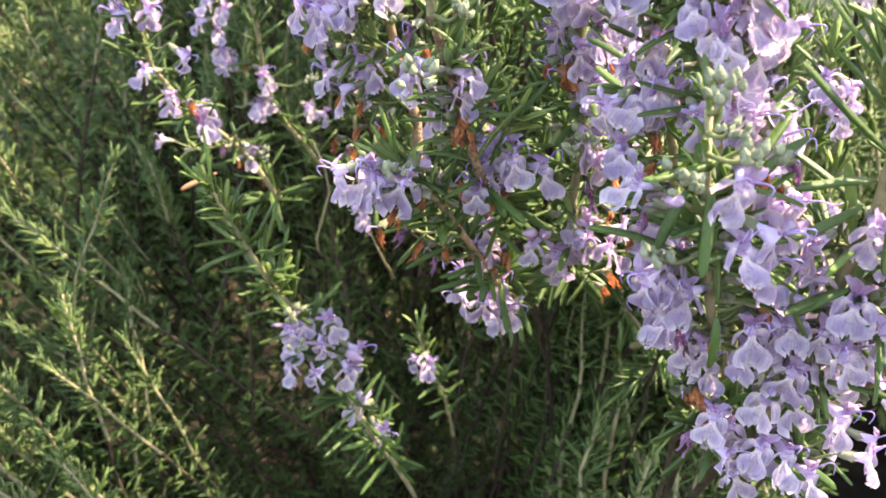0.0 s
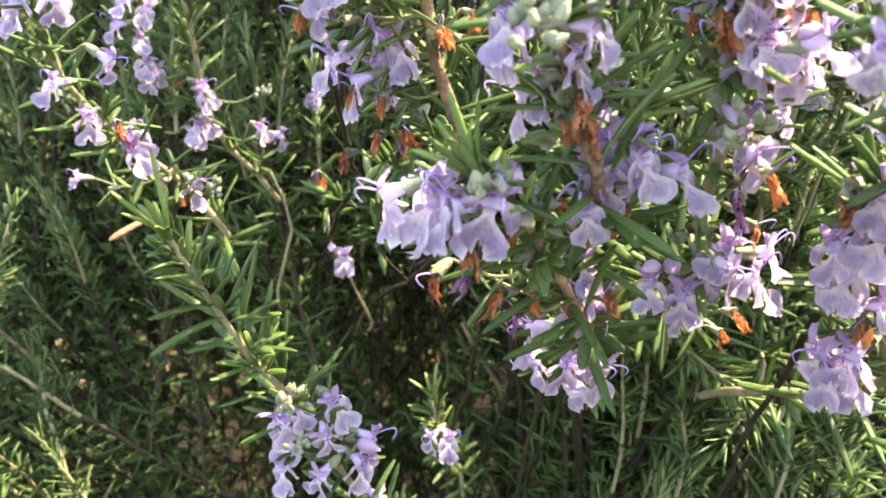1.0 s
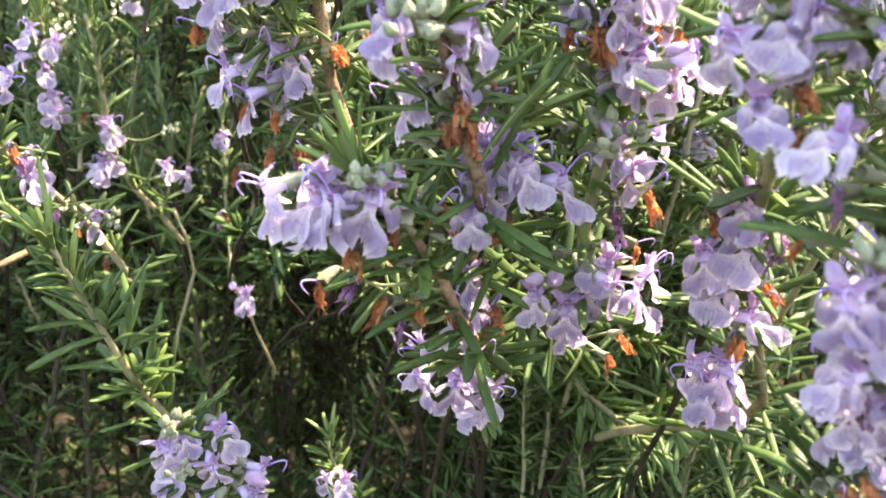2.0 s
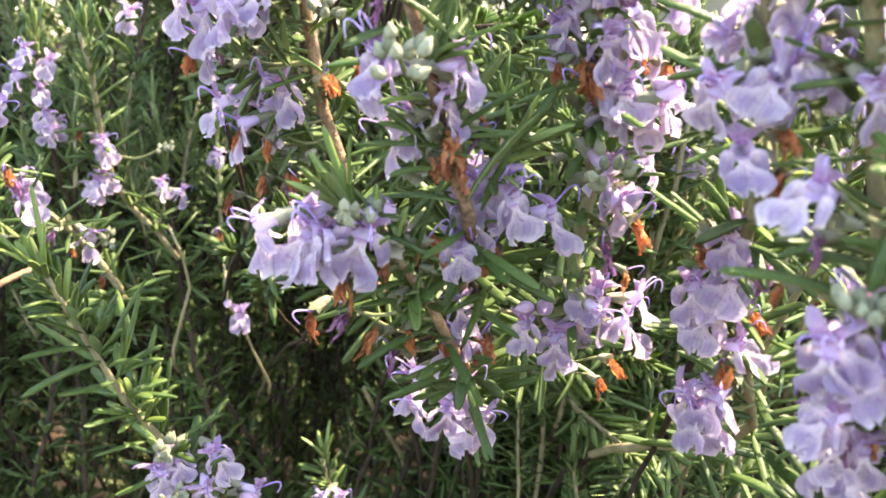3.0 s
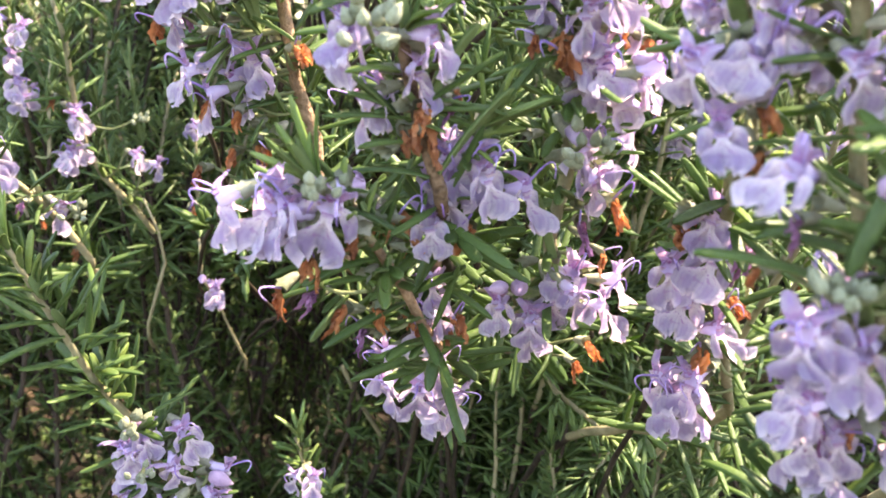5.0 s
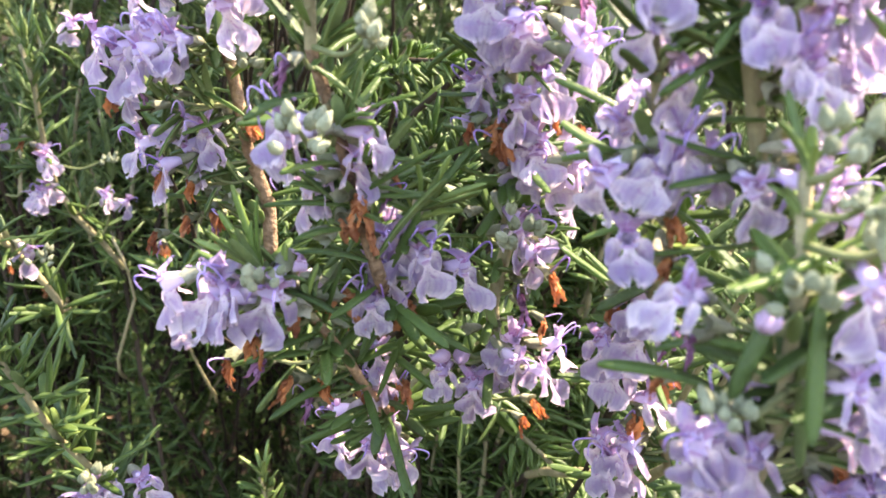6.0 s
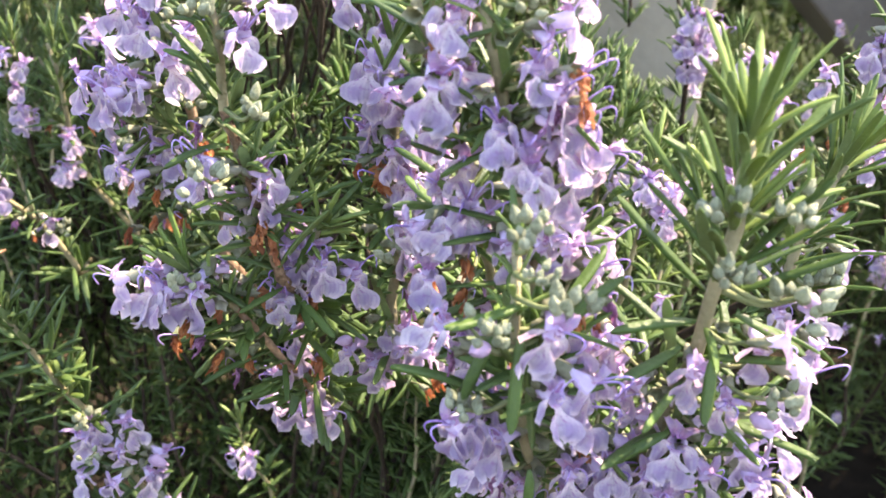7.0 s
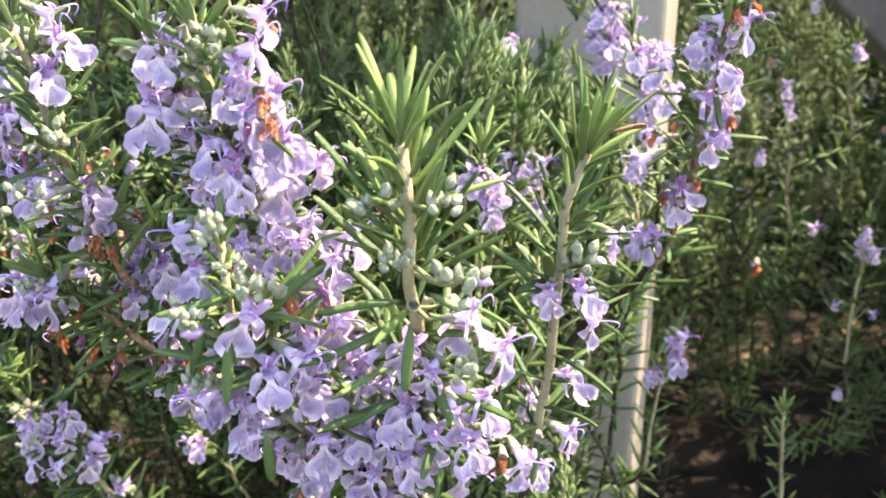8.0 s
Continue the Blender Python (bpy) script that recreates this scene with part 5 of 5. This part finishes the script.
# unseen taller shrub at the side, added for its shade, clear of the walk
for k in range(640):
    y = pick.uniform(0.35, 0.95)
    x = 0.09 + 0.64 * y + pick.uniform(0.0, 0.30)
    inner_branch((x, y, pick.uniform(0.34, 0.76)), (pick.uniform(-0.3, 0.3), pick.uniform(-0.3, 0.3), 0.9), pick.uniform(0.14, 0.22), 0.015, 0.007, 0, "side_shrub_foliage")
# shaded foliage low in the heart of the bush
for k in range(150):
    y = pick.uniform(0.40, 0.54)
    x = pick.uniform(-0.17, 0.13)
    inner_branch((x, y, pick.uniform(0.18, 0.43)), (pick.uniform(-0.5, 0.5), pick.uniform(-0.5, 0.2), 0.7), pick.uniform(0.08, 0.14), 0.0075, 0.0060, 0, "deep_foliage")
# low growth in the shade beyond the post
for k in range(16):
    y = pick.uniform(0.56, 0.74)
    x = 0.22 + (y - 0.3) * pick.uniform(0.1, 1.0)
    inner_branch((x, y, pick.uniform(0.13, 0.27)), (pick.uniform(-0.5, 0.5), pick.uniform(-0.5, 0.2), 0.7), pick.uniform(0.05, 0.09), 0.013, 0.007, 0, "side_shrub_foliage")
# foliage behind the post
for k in range(80):
    y = pick.uniform(0.54, 0.78)
    x = pick.uniform(0.06, 0.25)
    inner_branch((x, y, pick.uniform(0.25, 0.50 if x < 0.17 else 0.36)), (pick.uniform(-0.4, 0.2), pick.uniform(-0.4, 0.2), 0.8), pick.uniform(0.10, 0.16), 0.015, 0.0065, 0, "deep_foliage")
# shoots that reach across the head of the post
for k in range(30):
    x, y = pick.uniform(0.105, 0.158), pick.uniform(0.32, 0.41)
    inner_branch((x, y, pick.uniform(0.415, 0.487)), (pick.uniform(-0.1, 0.5), pick.uniform(-0.3, 0.1), 0.7), pick.uniform(0.05, 0.08), pick.uniform(0.012, 0.017), 0.0052, 1)
for k in range(14):
    x, y = pick.uniform(0.135, 0.165), pick.uniform(0.36, 0.42)
    inner_branch((x, y, pick.uniform(0.46, 0.492)), (pick.uniform(-0.5, 0.3), pick.uniform(-0.3, 0.1), 0.8), pick.uniform(0.05, 0.08), pick.uniform(0.010, 0.014), 0.0052, 1)
for k in range(12):
    x, y = pick.uniform(0.083, 0.112), pick.uniform(0.285, 0.315)
    inner_branch((x, y, pick.uniform(0.478, 0.508)), (pick.uniform(-0.2, 0.3), pick.uniform(-0.3, 0.1), 0.9), pick.uniform(0.05, 0.08), pick.uniform(0.012, 0.016), 0.0052, 1)
# fresh leafy growth that hides the foot of the wall behind the shoots
for k in range(75):
    y = pick.uniform(0.37, 0.54)
    x = pick.uniform(0.02, 0.13) + 0.22 * (y - 0.37)
    inner_branch((x, y, pick.uniform(0.40, 0.495)), (pick.uniform(-0.4, 0.4), pick.uniform(-0.4, 0.2), 0.8), pick.uniform(0.07, 0.11), pick.uniform(0.011, 0.016), 0.0050, 1, "deep_foliage")
# tall shoots between the flowering stems, leafy only at unseen heads added for shade
for k in range(18):
    x, y = pick.uniform(-0.008, 0.030), pick.uniform(0.24, 0.30)
    inner_branch((x, y, pick.uniform(0.575, 0.63)), (pick.uniform(-0.2, 0.2), pick.uniform(-0.1, 0.2), 0.9), pick.uniform(0.05, 0.07), pick.uniform(0.012, 0.016), 0.0045, 0, bare=0.98, behind=0.22)
# more shoots added above the view to shade the foliage at the left
for k in range(26):
    x, y = pick.uniform(-0.07, 0.05), pick.uniform(0.375, 0.43)
    inner_branch((x, y, pick.uniform(0.58, 0.66)), (pick.uniform(-0.3, 0.3), pick.uniform(-0.2, 0.3), 0.9), pick.uniform(0.06, 0.08), 0.013, 0.0050, 0, "deep_foliage")
for k in range(24):
    x, y = pick.uniform(-0.13, 0.02), pick.uniform(0.43, 0.52)
    inner_branch((x, y, pick.uniform(0.57, 0.66)), (pick.uniform(-0.3, 0.3), pick.uniform(-0.2, 0.3), 0.9), pick.uniform(0.06, 0.08), 0.013, 0.0050, 0, "deep_foliage")
# low shaded growth round the foot of the stems
for k in range(190):
    x, y = pick.uniform(-0.28, 0.08), pick.uniform(0.38, 0.62)
    inner_branch((x, y, pick.uniform(0.14, 0.30)), (pick.uniform(-0.5, 0.5), pick.uniform(-0.6, 0.1), 0.6), pick.uniform(0.05, 0.10), 0.0075, 0.0060, 0, "deep_foliage")
for k in range(130):
    x, y = pick.uniform(-0.38, 0.10), pick.uniform(0.56, 0.82)
    inner_branch((x, y, pick.uniform(0.14, 0.34)), (pick.uniform(-0.5, 0.5), pick.uniform(-0.6, 0.1), 0.6), pick.uniform(0.06, 0.12), 0.010, 0.0065, 0, "deep_foliage")
# tall shoots above the rest of the bush; unseen tops added for dappled shade
for k in range(90):
    y = pick.uniform(0.40, 0.62)
    x = pick.uniform(-0.11, 0.17)
    inner_branch((x, y, pick.uniform(0.58, 0.68)), (pick.uniform(-0.3, 0.3), pick.uniform(-0.2, 0.3), 0.9), pick.uniform(0.10, 0.15), 0.013, 0.0055, 0, "deep_foliage")
# screen of branches before the post
for k in range(34):
    y = pick.uniform(0.26, 0.40)
    x = pick.uniform(0.070, 0.110) * (0.75 + y)
    z = 0.44 + (y - 0.3) * 0.4 - pick.uniform(0.0, 0.10)
    inner_branch((x, y, z), (pick.uniform(-0.3, 0.3), pick.uniform(-0.3, 0.2), 0.85), pick.uniform(0.08, 0.14), pick.uniform(0.013, 0.018), 0.0056, 1)
# low skirt in front of the crown
for k in range(16):
    y = pick.uniform(0.25, 0.36)
    x = pick.uniform(-0.12, 0.15)
    z = pick.uniform(0.26, 0.36)
    if -0.11 < x < 0.06:
        continue
    inner_branch((x, y, z), (pick.uniform(-0.5, 0.4), pick.uniform(-0.6, 0.1), 0.7), pick.uniform(0.07, 0.12), 0.013, 0.0056, 2)
# a second shrub beyond the post, reaching far to the side
for k in range(240):
    y = pick.uniform(0.60, 1.0)
    x = 0.28 + (y - 0.1) * pick.random() * 0.8
    z = 0.36 + 0.16 * step01(0.6, 0.95, y) - pick.uniform(0, 0.08) + pick.uniform(0, 0.03)
    inner_branch((x, y, z), (pick.uniform(-0.5, 0.3), pick.uniform(-0.4, 0.3), 0.8), pick.uniform(0.10, 0.18), 0.015, 0.0065, 2, "side_shrub_foliage")

WORDS = {"deep_foliage": "dense dark green rosemary foliage inside the bush, with unseen shading shoots above", "side_shrub_foliage": "shaded dark green rosemary shrub behind the post, plus unseen foliage added to shade it"}
for name, (stems, poses) in LOOSE.items():
    heap = tagged(new(name, joined_leaves(name, poses)), WORDS[name], "foliage", kind="stuff")
    v, f, sl = merged(*stems)
    tagged(part("twigs", mesh_of("twigs", v, f, (STEM_PALE, STEM_SHADED), sl), heap), kind="stuff")

# hedge that closes the view behind the bush
hedge = []
for k in range(24000):
    x, y, z = pick.uniform(-0.9, 1.4), pick.uniform(0.0, 1.0), pick.uniform(GROUND, 1.3)
    y = 1.15 + 0.35 * y + 0.16 * noise.noise((x * 3.1, z * 3.7, 5)) + 0.07 * noise.noise((x * 9, z * 9, 2))
    z -= 0.22 * abs(noise.noise((x * 4.3, 0, 8))) * step01(0.7, 1.3, z)
    w = Vector((pick.gauss(0, 1), pick.gauss(-0.4, 1), pick.gauss(0.6, 0.8)))
    hedge.append(leaf_pose((x, y, z), w, Vector((0, 0, 1)), pick.uniform(0.04, 0.075), pick.uniform(0.011, 0.019)))
tagged(new("hedge_foliage", joined_leaves("hedge_foliage", hedge)), "dense dark green hedge foliage behind the bed", "hedge", kind="stuff")

# dry mulch on the soil
def chip_mesh(seed):
    r = random.Random(seed)
    bm = bmesh.new()
    bmesh.ops.create_cube(bm, size=1.0)
    for v in bm.verts:
        v.co = Vector((v.co.x * (1 + r.uniform(-0.4, 0.3)), v.co.y * (1 + r.uniform(-0.2, 0.2)), v.co.z + 0.25 * v.co.y * r.uniform(-1, 1)))
    bmesh.ops.bevel(bm, geom=bm.edges[:], offset=0.08, segments=1, affect="EDGES")
    me = bpy.data.meshes.new("chip")
    bm.to_mesh(me)
    bm.free()
    return np.array([v.co[:] for v in me.vertices]), [tuple(p.vertices) for p in me.polygons]


CHIPS = [chip_mesh(s) for s in range(4)]
cv, cf = [], []
for k in range(1500):
    y = pick.uniform(0.85, 1.5)
    x = pick.uniform(-0.5, 0.9) * (0.4 + y)
    v, f = CHIPS[k % 4]
    m = pose(x, y, GROUND + 0.018 * noise.noise((x * 7, y * 7, 0)) + 0.008 * noise.noise((x * 30, y * 30, 3)) + 0.002, pick.uniform(-20, 20), pick.uniform(-20, 20), pick.uniform(0, 360)) @ Matrix.Diagonal((pick.uniform(0.004, 0.012), pick.uniform(0.012, 0.04), pick.uniform(0.0015, 0.004), 1))
    o = len(cv)
    cv += [m @ Vector(q) for q in v]
    cf += [tuple(i + o for i in q) for q in f]
tagged(new("mulch", mesh_of("mulch", cv, cf, (CHIP,), None, False)), "dry brown bark mulch scattered over soil", "mulch", kind="stuff")
